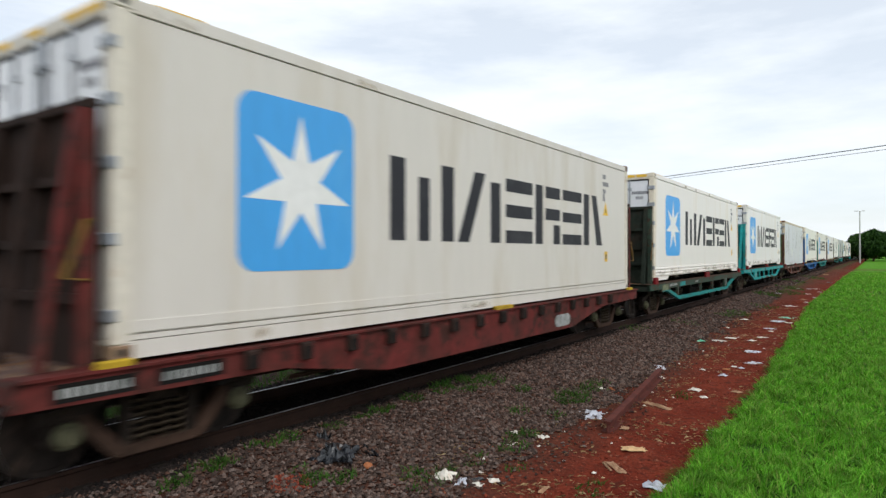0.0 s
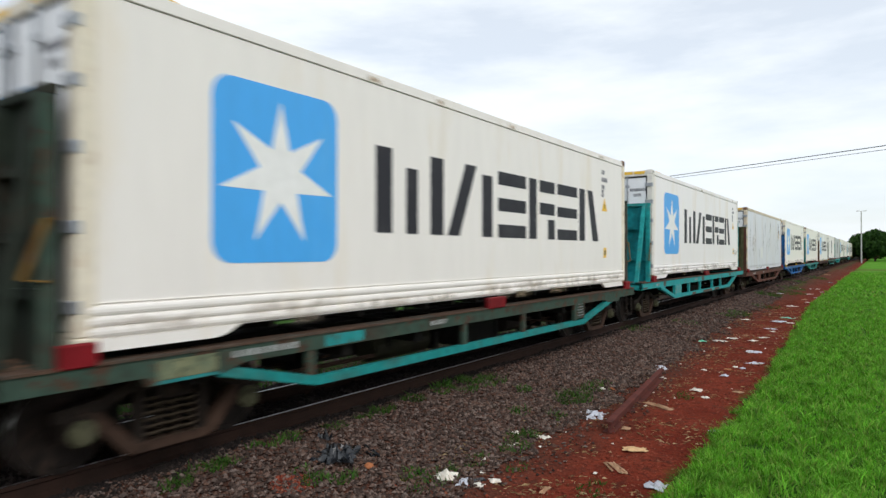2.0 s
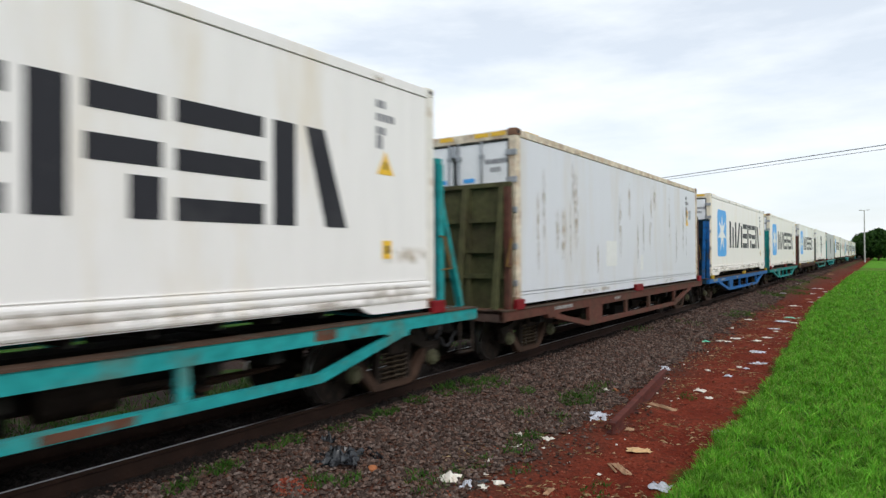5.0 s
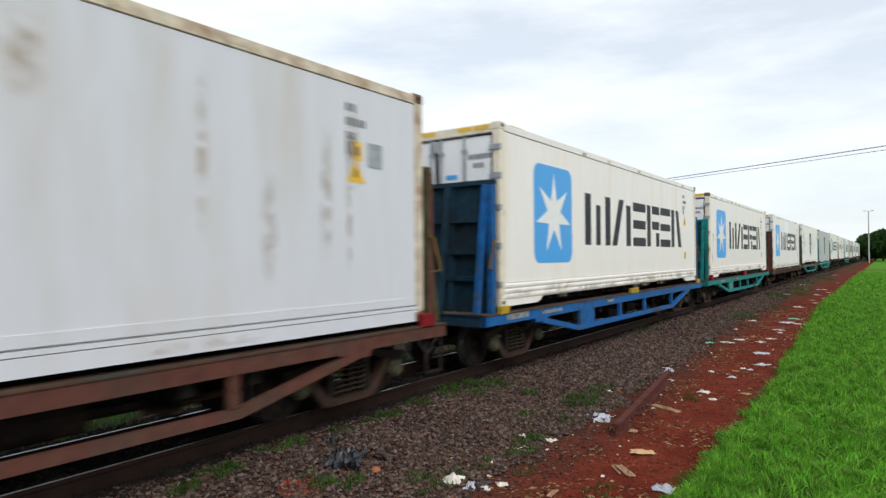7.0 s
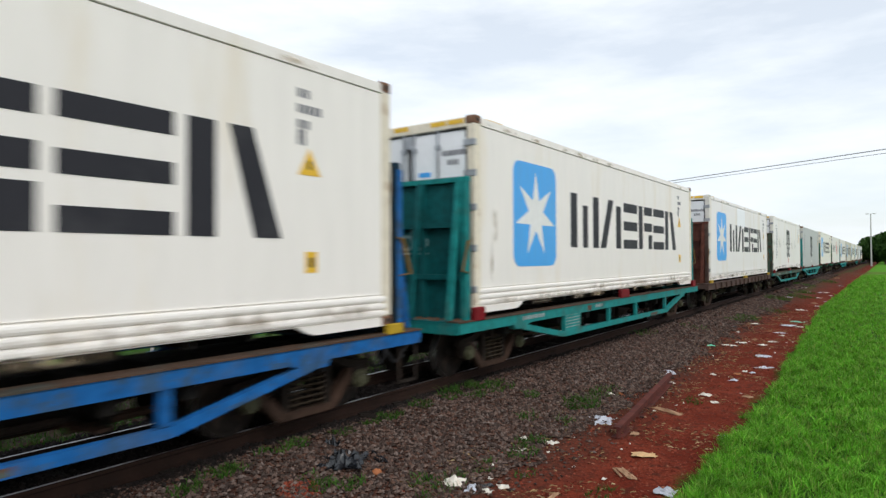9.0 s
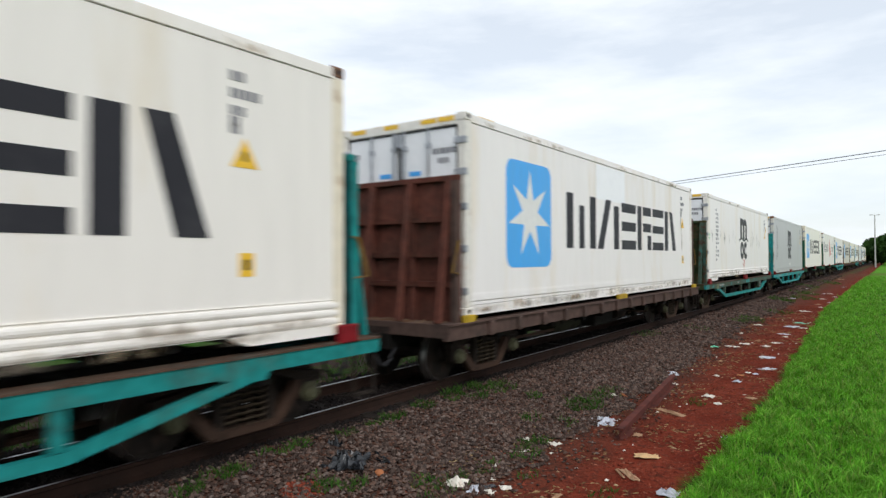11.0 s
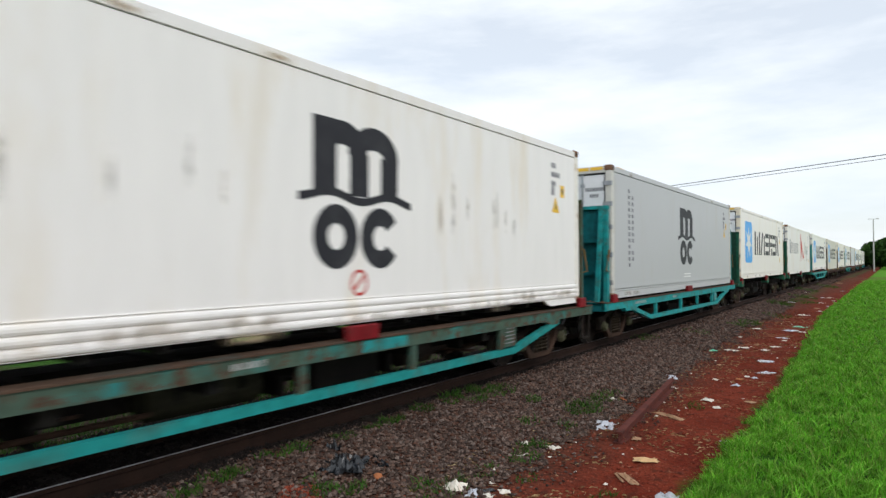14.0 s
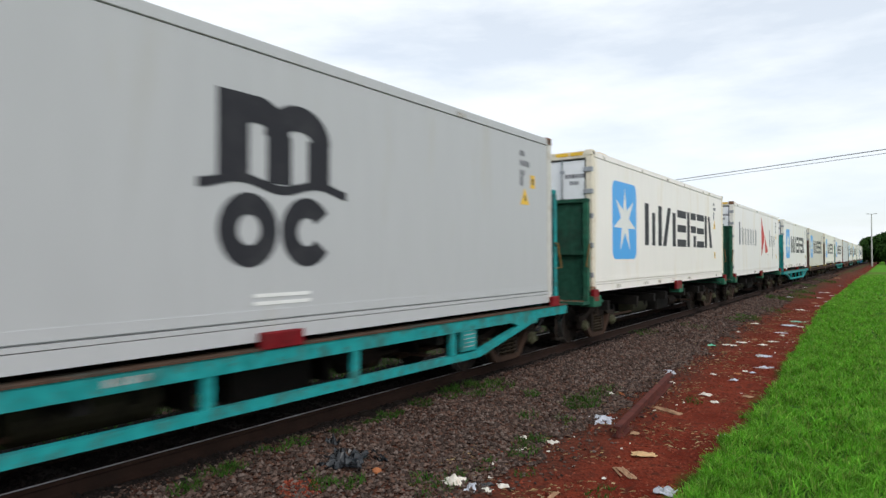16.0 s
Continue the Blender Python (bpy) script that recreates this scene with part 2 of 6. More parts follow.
def stain_material(name, colour, strength):
    """Grime with soft, broken edges that lets the paint below show through."""
    m = bpy.data.materials.new(name)
    m.use_nodes = True
    n, k = m.node_tree.nodes, m.node_tree.links
    bsdf = n["Principled BSDF"]
    bsdf.inputs["Base Color"].default_value, bsdf.inputs["Roughness"].default_value = (*colour, 1), 0.7
    co = n.new("ShaderNodeTexCoord")
    sep = n.new("ShaderNodeSeparateXYZ")
    k.new(co.outputs["Generated"], sep.inputs["Vector"])
    last = None
    for axis in ("Y", "Z"):
        a = n.new("ShaderNodeMath")
        a.operation = "PINGPONG"
        a.inputs[1].default_value = 0.5
        k.new(sep.outputs[axis], a.inputs[0])
        b = n.new("ShaderNodeMath")
        b.operation = "MULTIPLY"
        b.inputs[1].default_value = 2.6
        b.use_clamp = True
        k.new(a.outputs[0], b.inputs[0])
        if last:
            c = n.new("ShaderNodeMath")
            c.operation = "MULTIPLY"
            k.new(last.outputs[0], c.inputs[0]), k.new(b.outputs[0], c.inputs[1])
            b = c
        last = b
    no = n.new("ShaderNodeTexNoise")
    no.inputs["Scale"].default_value, no.inputs["Detail"].default_value = 7, 5
    k.new(co.outputs["Object"], no.inputs["Vector"])
    r = n.new("ShaderNodeMapRange")
    r.inputs["From Min"].default_value, r.inputs["From Max"].default_value = 0.35, 0.7
    r.inputs["To Max"].default_value = strength
    k.new(no.outputs["Fac"], r.inputs["Value"])
    e = n.new("ShaderNodeMath")
    e.operation = "MULTIPLY"
    k.new(last.outputs[0], e.inputs[0]), k.new(r.outputs["Result"], e.inputs[1])
    k.new(e.outputs[0], bsdf.inputs["Alpha"])
    return m


M_FOOT = stain_material("foot_grime", (0.38, 0.30, 0.22), 0.30)
M_STAINS = [stain_material("brown_grime", (0.46, 0.38, 0.29), 0.34), stain_material("grey_grime", (0.42, 0.40, 0.37), 0.32), stain_material("rust_run", (0.52, 0.40, 0.26), 0.42)]


# ---- mesh helpers ----
def box(bm, x0, x1, y0, y1, z0, z1, bevel=0.0):
    v = [bm.verts.new((x, y, z)) for x in (x0, x1) for y in (y0, y1) for z in (z0, z1)]
    fs = [bm.faces.new([v[i] for i in q]) for q in ((0, 1, 3, 2), (4, 6, 7, 5), (0, 4, 5, 1), (2, 3, 7, 6), (0, 2, 6, 4), (1, 5, 7, 3))]
    if bevel:
        es = list({e for f in fs for e in f.edges})
        bmesh.ops.bevel(bm, geom=es, offset=bevel, segments=1, affect="EDGES", profile=0.5)


def bar(bm, a, b, w, h, side=(1, 0, 0)):
    """A straight bar of section w (along side) by h from a to b."""
    a, b, s = Vector(a), Vector(b), Vector(side).normalized()
    up = (b - a).cross(s).normalized()
    v = [bm.verts.new(p + s * (i * w / 2) + up * (j * h / 2)) for p in (a, b) for i, j in ((-1, -1), (1, -1), (1, 1), (-1, 1))]
    for q in ((3, 2, 1, 0), (4, 5, 6, 7), (0, 1, 5, 4), (1, 2, 6, 5), (2, 3, 7, 6), (3, 0, 4, 7)):
        bm.faces.new([v[i] for i in q])


def rod(bm, a, b, r0, r1=None, seg=12, caps=True):
    a, b = Vector(a), Vector(b)
    d = b - a
    m = Matrix.Translation((a + b) / 2) @ d.to_track_quat("Z", "Y").to_matrix().to_4x4()
    bmesh.ops.create_cone(bm, cap_ends=caps, segments=seg, radius1=r0, radius2=r0 if r1 is None else r1, depth=d.length, matrix=m)


def plate(bm, pts, x0, x1):
    """A polygon in the yz plane, given a thickness from x0 to x1."""
    lo = [bm.verts.new((x0, y, z)) for y, z in pts]
    hi = [bm.verts.new((x1, y, z)) for y, z in pts]
    bm.faces.new(lo[::-1])
    bm.faces.new(hi)
    for i in range(len(pts)):
        j = (i + 1) % len(pts)
        bm.faces.new((lo[i], lo[j], hi[j], hi[i]))


def finish(bm):
    bmesh.ops.recalc_face_normals(bm, faces=bm.faces)
    return bm


def mesh_of(name, bm, material, smooth=False):
    finish(bm)
    me = bpy.data.meshes.new(name)
    bm.to_mesh(me)
    bm.free()
    for mt in (material if isinstance(material, (list, tuple)) else [material]):
        me.materials.append(mt)
    if smooth:
        for p in me.polygons:
            p.use_smooth = True
    return me


def part(name, bm, material, parent, label="", smooth=False):
    ob = new(name, mesh_of(name, bm, material, smooth) if isinstance(bm, bmesh.types.BMesh) else bm)
    ob.parent = parent
    if label:
        tagged(ob, label)
    return ob


def B():
    return bmesh.new()


def boxpart(name, dims, material, parent, label="", bevel=0.0):
    bm = B()
    box(bm, *dims, bevel=bevel)
    return part(name, bm, material, parent, label)


# ---- the track's line: straight, then a wide curve away ----
TRACK_X, BEND_AT, BEND_R = -6.08, 165.0, 420.0


def on_track(d):
    """Place and heading (degrees) of the track's centre line, d metres ahead."""
    e = max(0.0, d - BEND_AT)
    a = e / BEND_R
    return TRACK_X - BEND_R * (1 - math.cos(a)), min(d, BEND_AT) + BEND_R * math.sin(a), math.degrees(a)


def lateral(x, y):
    e = max(0.0, y - BEND_AT)
    return x - (TRACK_X - e * e / (2 * BEND_R))


GRASS_EDGE = lambda y: -1.58 - 0.038 * (min(max(y, 12), 31) - 12)


def ground_z(x, y):
    u = lateral(x, y)
    far = -0.42
    if u < 0:
        z = -0.17 if u > -1.2 else -0.17 - min(0.27, (-1.2 - u) * 0.22)
    else:
        z = -0.19 if u > 1.1 - 0.2 else -0.17
        if u > 0.95:
            z = -0.18 - min(0.24, max(0, u - 0.95) * 0.145)
    g = GRASS_EDGE(y) + 0.12 * noise.noise((x * 0.3, y * 0.9, 0))
    if x > g:
        z += min(0.11, (x - g) * 0.7)
    z += 0.022 * noise.noise((x * 2.3, y * 2.3, 3)) + (0.022 * noise.noise((x * 5, y * 5, 6)) + 0.012 * noise.noise((x * 11, y * 11, 2)) if -3.9 < x < g else 0) + 0.03 * noise.noise((x * 0.6, y * 0.6, 7))
    return z if abs(x) < 60 and y < 400 else far


# ---- reefer container ----
CL, CW, CH = 12.192, 2.438, 2.896
HW = CW / 2


def letters_as_bars(y0, z0, h, x0, x1, parent):
    """Six plain figures of upright and level bars, in place of a word mark."""
    figures = [[(0.00, 0.30, 0, 1), (0.58, 0.82, 0, 0.8), (1.10, 1.40, 0, 1)], [(2.42, 2.72, 0, 0.9)], [(2.90, 3.84, 0, 0.2), (2.90, 3.84, 0.4, 0.6), (2.90, 3.84, 0.8, 1)],
               [(3.96, 4.24, 0, 1), (4.36, 4.98, 0.42, 0.62), (4.36, 4.98, 0.8, 1), (4.7, 4.98, 0, 0.34)], [(5.10, 6.02, 0, 0.19), (5.10, 6.02, 0.41, 0.59), (5.10, 6.02, 0.81, 1)],
               [(6.14, 6.42, 0, 1)]]
    for i, fig in enumerate(figures):
        bm = B()
        for a, b, c, d in fig:
            box(bm, x0, x1, y0 + a, y0 + b, z0 + c * h, z0 + d * h)
        if i == 1:
            plate(bm, [(y0 + 1.50, z0), (y0 + 1.80, z0), (y0 + 2.26, z0 + h), (y0 + 1.96, z0 + h)], x0, x1)
        if i == 5:
            plate(bm, [(y0 + 6.84, z0), (y0 + 7.16, z0), (y0 + 6.82, z0 + h), (y0 + 6.56, z0 + h)], x0, x1)
        part("marking_block", bm, M_INK, parent, "charcoal block marking")


def star_points(cy, cz, r):
    pts = []
    for i in range(14):
        a = radians(90 + i * 360 / 14)
        q = r if i % 2 == 0 else r * 0.37
        pts.append((cy - q * math.cos(a), cz + q * math.sin(a)))
    return pts


def rounded(y0, y1, z0, z1, r, n=5):
    pts = []
    for cy, cz, a0 in ((y1 - r, z1 - r, 0), (y0 + r, z1 - r, 90), (y0 + r, z0 + r, 180), (y1 - r, z0 + r, 270)):
        for i in range(n + 1):
            a = radians(a0 + 90 * i / n)
            pts.append((cy + r * math.cos(a), cz + r * math.sin(a)))
    return pts


def ring(bm, cy, cz, ry, rz, t, x0, x1, a0=0, a1=360, n=22):
    """Part of an oval band in the yz plane."""
    prev = None
    for i in range(n + 1):
        a = radians(a0 + (a1 - a0) * i / n)
        c, s = math.cos(a), math.sin(a)
        q = [bm.verts.new((x, cy + c * (ry - k), cz + s * (rz - k))) for x in (x0, x1) for k in (0, t)]
        if prev:
            for e, f in ((0, 1), (1, 3), (3, 2), (2, 0)):
                bm.faces.new((prev[e], prev[f], q[f], q[e]))
        elif a1 - a0 < 360:
            bm.faces.new((q[0], q[1], q[3], q[2]))
        prev = q
    if a1 - a0 < 360:
        bm.faces.new((prev[0], prev[2], prev[3], prev[1]))


def bar_column(bm, y, z_top, z_bot, count, w, x0, x1, skip=()):
    step = (z_top - z_bot) / count
    for i in range(count):
        if i not in skip:
            box(bm, x0, x1, y - w / 2, y + w / 2, z_top - (i + 0.74) * step, z_top - i * step - 0.02)


def container(look_, marks, grooved, label, seed):
    """A 40-foot refrigerated box; its origin lies under the door end, on the centre line."""
    rnd = random.Random(seed)
    root = tagged(new("shipping_container"), label, "container", "containers of the train")
    wall, frame_m = M_SKIN[look_], M_FRAME[look_]
    px_ = HW - 0.004          # wall's outer face
    low = 0.30
    wall_foot = low + 0.075 if grooved else low
    # walls, with a top rail standing proud and a grooved or ledged foot
    for s, nm in ((1, "side_wall"), (-1, "side_wall")):
        bm = B()
        box(bm, s * (px_ - 0.06), s * (px_ - 0.012), 0.10, CL - 0.10, wall_foot, CH - 0.144)
        w = part(nm, bm, wall, root)
        bm = B()
        if grooved:
            # one folded sheet: three rounded ridges with narrow grooves, down to the skirt
            fold = [(0.0, low + 0.075)]
            for z0, z1 in ((0.280, 0.352), (0.196, 0.268), (0.112, 0.184)):
                fold += [(-0.014, z1 + 0.008), (0.004, z1 - 0.006), (0.010, (z0 + z1) / 2 + 0.012), (0.010, (z0 + z1) / 2 - 0.012), (0.002, z0 + 0.004)]
            fold += [(-0.014, 0.104), (-0.014, 0.098)]
            outer = [[bm.verts.new((s * (px_ + q), y, z)) for q, z in fold] for y in (0.10, CL - 0.10)]
            inner = [[bm.verts.new((s * (px_ - 0.05), y, z)) for q, z in fold] for y in (0.10, CL - 0.10)]
            for i in range(len(fold) - 1):
                bm.faces.new((outer[0][i], outer[0][i + 1], outer[1][i + 1], outer[1][i]))
                bm.faces.new((inner[0][i], inner[1][i], inner[1][i + 1], inner[0][i + 1]))
                for e in (0, 1):
                    bm.faces.new((outer[e][i], inner[e][i], inner[e][i + 1], outer[e][i + 1]))
            for i in (0, -1):
                bm.faces.new((outer[0][i], outer[1][i], inner[1][i], inner[0][i]))
            for a, b, c in ((0.10, 1.22, 1.46), (CL - 0.10, CL - 1.22, CL - 1.46)):
                sk = B()
                plate(sk, [(a, 0.0), (b, 0.0), (b + (c - b) * 0.45, 0.030), (c, 0.096), (a, 0.096)], s * (px_ - 0.05), s * (px_ + 0.002))
                part("skirt", sk, wall, root)
        else:
            box(bm, s * (px_ - 0.06), s * px_, 0.10, CL - 0.10, 0.0, 0.142)
            box(bm, s * (px_ - 0.058), s * (px_ - 0.050), 0.11, CL - 0.11, 0.142, 0.21)
            ledge = B()
            plate(ledge, rounded(0.12, CL - 0.12, 0.150, 0.190, 0.010, 2), s * (px_ - 0.06), s * (px_ + 0.004))
            part("foot_ledge", ledge, wall, root)
            ledge = B()
            plate(ledge, [(0.10, 0.208), (CL - 0.10, 0.208), (CL - 0.10, low), (0.10, low)], s * (px_ - 0.06), s * (px_ - 0.004))
            part("foot_panel", ledge, wall, root)
        part("bottom_rail", bm, wall, root)
        bm = B()
        box(bm, s * (HW - 0.10), s * (HW - 0.002), 0.12, CL - 0.12, CH - 0.138, CH - 0.018, 0.008)
        part("top_rail", bm, frame_m if look_ == "worn" else wall, root)
        boxpart("hazard_stripe", (*sorted((s * (HW - 0.09), s * (HW - 0.006))), 0.36, 0.82, CH - 0.019, CH - 0.010), M_YELLOW, root)
    bm = B()
    box(bm, -HW + 0.05, HW - 0.05, 0.06, CL - 0.06, CH - 0.07, CH - 0.025)
    part("roof", bm, wall, root)
    bm = B()
    box(bm, -HW + 0.07, HW - 0.07, 0.06, CL - 0.06, 0.11, 0.15)
    for i in range(18):
        y = 0.6 + i * 0.64
        box(bm, -HW + 0.07, HW - 0.07, y, y + 0.06, 0.02, 0.11)
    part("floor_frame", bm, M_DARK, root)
    for sx in (1, -1):
        for y0, y1 in ((0.0, 0.16), (CL - 0.16, CL)):
            bm = B()
            x0, x1 = sorted((sx * (HW - 0.14), sx * HW))
            box(bm, x0, x1, y0, y1, 0.118, CH - 0.118, 0.012)
            part("corner_post", bm, frame_m, root)
            for z0, z1 in ((0, 0.118), (CH - 0.118, CH + 0.004)):
                bm = B()
                x2, x3 = sorted((sx * (HW - 0.165), sx * (HW + 0.003)))
                box(bm, x2, x3, y0 - 0.003 if y0 == 0 else y0 - 0.018, y1 + 0.018 if y0 == 0 else y1 + 0.003, z0, z1, 0.012)
                c = part("corner_casting", bm, M_CAST if rnd.random() < 0.5 else frame_m, root)
                bm = B()
                xa, xb = sorted((sx * (HW - 0.02), sx * (HW + 0.0045)))
                ym = (y0 + y1) / 2
                plate(bm, rounded(ym - 0.04, ym + 0.04, z0 + 0.03, z0 + 0.09, 0.028, 3), xa, xb)
                part("casting_hole", bm, M_RUBBER, c)
    # door end
    bm = B()
    box(bm, -HW + 0.14, HW - 0.14, 0.01, 0.12, CH - 0.16, CH - 0.01, 0.01)
    part("door_header", bm, frame_m, root)
    for x0 in (-0.98, -0.30, 0.42, 0.74):
        bm = B()
        box(bm, x0, x0 + 0.28, 0.004, 0.05, CH - 0.10, CH - 0.03)
        part("hazard_stripe", bm, M_YELLOW, root)
    bm = B()
    box(bm, -HW + 0.14, HW - 0.14, 0.01, 0.12, 0.0, 0.14, 0.01)
    part("door_sill", bm, frame_m, root)
    for s in (1, -1):
        x0, x1 = sorted((s * 0.012, s * (HW - 0.15)))
        d = boxpart("door", (x0, x1, 0.03, 0.11, 0.15, CH - 0.17), M_DOOR, root, "white container door", 0.012)
        bm = B()
        for a, b in ((x0, x0 + 0.02), (x1 - 0.02, x1)):
            box(bm, a, b, 0.018, 0.03, 0.15, CH - 0.17)
        box(bm, x0, x1, 0.018, 0.03, CH - 0.195, CH - 0.17)
        part("gasket", bm, M_RUBBER, d)
        for r in (0.10, 0.56):
            bm = B()
            rod(bm, (s * r, 0.0, 0.16), (s * r, 0.0, CH - 0.16), 0.019, seg=8)
            for z in (0.35, 1.1, 1.9, CH - 0.42):
                box(bm, s * r - 0.045, s * r + 0.045, -0.014, 0.03, z - 0.035, z + 0.035, 0.006)
            part("locking_rod", bm, M_ZINC, d)
        for z in (0.35, 0.95, 1.55, 2.05, 2.5):
            bm = B()
            xa, xb = sorted((s * (HW - 0.19), s * (HW + 0.008)))
            box(bm, xa, xb, -0.016, 0.045, z - 0.05, z + 0.05, 0.008)
            part("hinge", bm, M_ZINC, d)
        bm = B()
        for (a, z, w) in (((0.62, 2.38, 0.16), (0.80, 2.38, 0.22), (0.72, 2.24, 0.16)) if s > 0 else ((0.86, 2.36, 0.05), (0.84, 2.44, 0.09))):
            xa, xb = sorted((s * a, s * (a + w)))
            for q in np.arange(xa, xb, 0.052):
                box(bm, q, q + 0.034, 0.024, 0.0302, z - 0.04, z + 0.04)
        tagged(part("code_marking", bm, M_INKGREY, d), kind="stuff")
        boxpart("blue_tag", (*sorted((s * 0.18, s * 0.40)), 0.022, 0.0305, 2.05, 2.12), M_BLUE, d)
    boxpart("lock_cover", (-0.06, 0.06, -0.018, 0.012, CH - 0.40, CH - 0.20), M_ZINC, root, "", 0.01)
    boxpart("end_panel", (-HW + 0.14, HW - 0.14, CL - 0.12, CL - 0.02, 0.0, CH - 0.01), M_SKIN["white"], root, "", 0.01)
    # markings on the side walls, a few millimetres proud
    f0, f1 = px_ - 0.020, px_ - 0.008
    if marks == "star":
        bm = B()
        plate(bm, rounded(1.16, 2.73, 0.665, 2.395, 0.20), f0, f1)
        lg = part("logo_panel", bm, M_BLUE, root, "sky-blue rounded square marking")
        bm = B()
        plate(bm, star_points(1.945, 1.53, 0.73), f0, f1 + 0.002)
        part("star", bm, M_STAR, lg, "white seven-pointed star")
        letters_as_bars(3.38, 1.0, 1.04, f0, f1, root)
    elif marks == "arches":
        bm = B()
        y0, z0 = 5.42, 1.52
        box(bm, f0, f1, y0, y0 + 0.34, z0, z0 + 0.82)
        for i in range(2):
            cy = y0 + 0.43 + i * 0.52
            ring(bm, cy, z0 + 0.46, 0.43 if i else 0.40, 0.36, 0.26, f0, f1 + 0.0005 * (i + 1), 0, 180)
            box(bm, f0, f1, cy + 0.12, cy + 0.42, z0, z0 + 0.48)
        for i in range(16):
            a = -0.20 + i * 0.114
            za, zb = (z0 - 0.06 + 0.045 * math.sin(q * 6.5) for q in (a, a + 0.114))
            plate(bm, [(y0 + a, za), (y0 + a + 0.114, zb), (y0 + a + 0.114, zb + 0.09), (y0 + a, za + 0.09)], f0, f1 + 0.002)
        ring(bm, y0 + 0.34, z0 - 0.46, 0.34, 0.355, 0.21, f0, f1)
        ring(bm, y0 + 1.06, z0 - 0.46, 0.34, 0.355, 0.21, f0, f1, 35, 325)
        part("logo_mark", bm, M_INK, root, "dark arched logo marking")
        shy = 0.12 if look_ == "grey" else 0.0
        for yc, zt, zb, n_, sk in ((1.27 - shy, 2.48, 0.64, 13, ()), (1.51 - shy, 2.34, 0.78, 11, (8,))):
            bm = B()
            bar_column(bm, yc, zt, zb, n_, 0.115, f0, f1, sk)
            tagged(part("letter_marking", bm, M_INKGREY, root), kind="stuff")
        if look_ == "white":
            bm = B()
            ring(bm, y0 + 0.70, 0.55, 0.14, 0.15, 0.03, f0, f1)
            bar(bm, ((f0 + f1) / 2, y0 + 0.61, 0.47), ((f0 + f1) / 2, y0 + 0.79, 0.63), f1 - f0, 0.03)
            part("warning_ring", bm, M_REDMARK, root, "red ring sign")
            bm = B()
            box(bm, f0, f1, 0.20, 0.30, 1.50, 1.58), box(bm, f0, f1, 0.18, 0.28, 1.38, 1.46)
            part("chalk_mark", bm, M_GREENMARK, root, "bright green paint mark")
        else:
            bm = B()
            box(bm, f0, f1, y0 + 0.40, y0 + 1.10, 0.42, 0.455), box(bm, f0, f1, y0 + 0.40, y0 + 1.10, 0.345, 0.38)
            part("label_strip", bm, M_STAR, root)
    elif marks == "sail":
        bm = B()
        for i in range(7):
            box(bm, f0, f1, 1.2 + i * 0.62, 1.2 + i * 0.62 + (0.10 if i else 0.22), 1.25, 2.15 if i == 0 else 1.95)
            box(bm, f0, f1, 1.42 + i * 0.62, 1.50 + i * 0.62, 1.25, 1.9)
        for i in range(3):
            box(bm, f0, f1, 9.0 + i * 0.7, 9.1 + i * 0.7, 1.25, 2.1 if i == 0 else 1.8)
            box(bm, f0, f1, 9.2 + i * 0.7, 9.28 + i * 0.7, 1.25, 1.8)
        tagged(part("letter_marking", bm, M_INKGREY, root), kind="stuff")
        bm = B()
        plate(bm, [(6.6, 0.75), (7.5, 1.7), (6.6, 2.6)], f0, f1)
        plate(bm, [(7.7, 0.9), (8.5, 1.0), (7.6, 1.7)], f0, f1)
        part("sail_mark", bm, M_REDMARK, root, "red triangular marking")
    bm = B()
    ey = {"none": 11.0, "arches": 11.25}.get(marks, {"ivory": 10.80, "cream": 10.95}.get(look_, 11.25))
    for k, (z, w, n) in enumerate(((2.50, 0.18, 2), (2.34, 0.34, 5), (2.18, 0.18, 2), (2.08, 0.12, 2), (2.01, 0.12, 2))):
        for i in range(n):
            box(bm, f0, f1, ey - 0.2 + i * w / n, ey - 0.2 + (i + 0.72) * w / n, z - 0.045, z + 0.045)
    tagged(part("code_marking", bm, M_INKGREY, root), kind="stuff")
    bm = B()
    plate(bm, [(ey - 0.19, 1.66), (ey + 0.11, 1.66), (ey - 0.04, 1.94)], f0, f1)
    t = part("warning_triangle", bm, M_YELLOW, root, "yellow warning triangle")
    bm = B()
    box(bm, f0, f1 + 0.002, ey - 0.06, ey - 0.02, 1.72, 1.81)
    part("symbol", bm, M_INK, t)
    z = {"none": 2.02, "arches": 2.06}.get(marks, 0.76)
    lx = ey + 0.26 if marks == "arches" else ey
    t = boxpart("warning_label", (f0, f1, lx - 0.10, lx + 0.06, z - 0.11, z + 0.11), M_YELLOW, root, "yellow warning label")
    boxpart("symbol", (f0, f1 + 0.002, lx - 0.05, lx + 0.01, z - 0.05, z + 0.05), M_INK, t)
    if marks == "none":
        boxpart("data_plate", (f0, f1 + 0.004, ey + 0.16, ey + 0.40, 1.86, 2.14), M_ZINC, root, "grey metal data plate")
        boxpart("patch", (f0, f1, 4.10, 4.75, 0.55, 1.10), M_STAR, root, "newer white repair patch")
        boxpart("patch", (f0, f1 + 0.002, 6.45, 6.62, 0.42, 0.78), M_STAR, root, "bright white repair patch")
    if look_ == "white" and marks == "star" and not grooved:
        boxpart("patch", (f0, f1 - 0.002, 4.81, 6.48, 2.02, 2.735), M_NEWWHITE, root, "newer white repair panel")
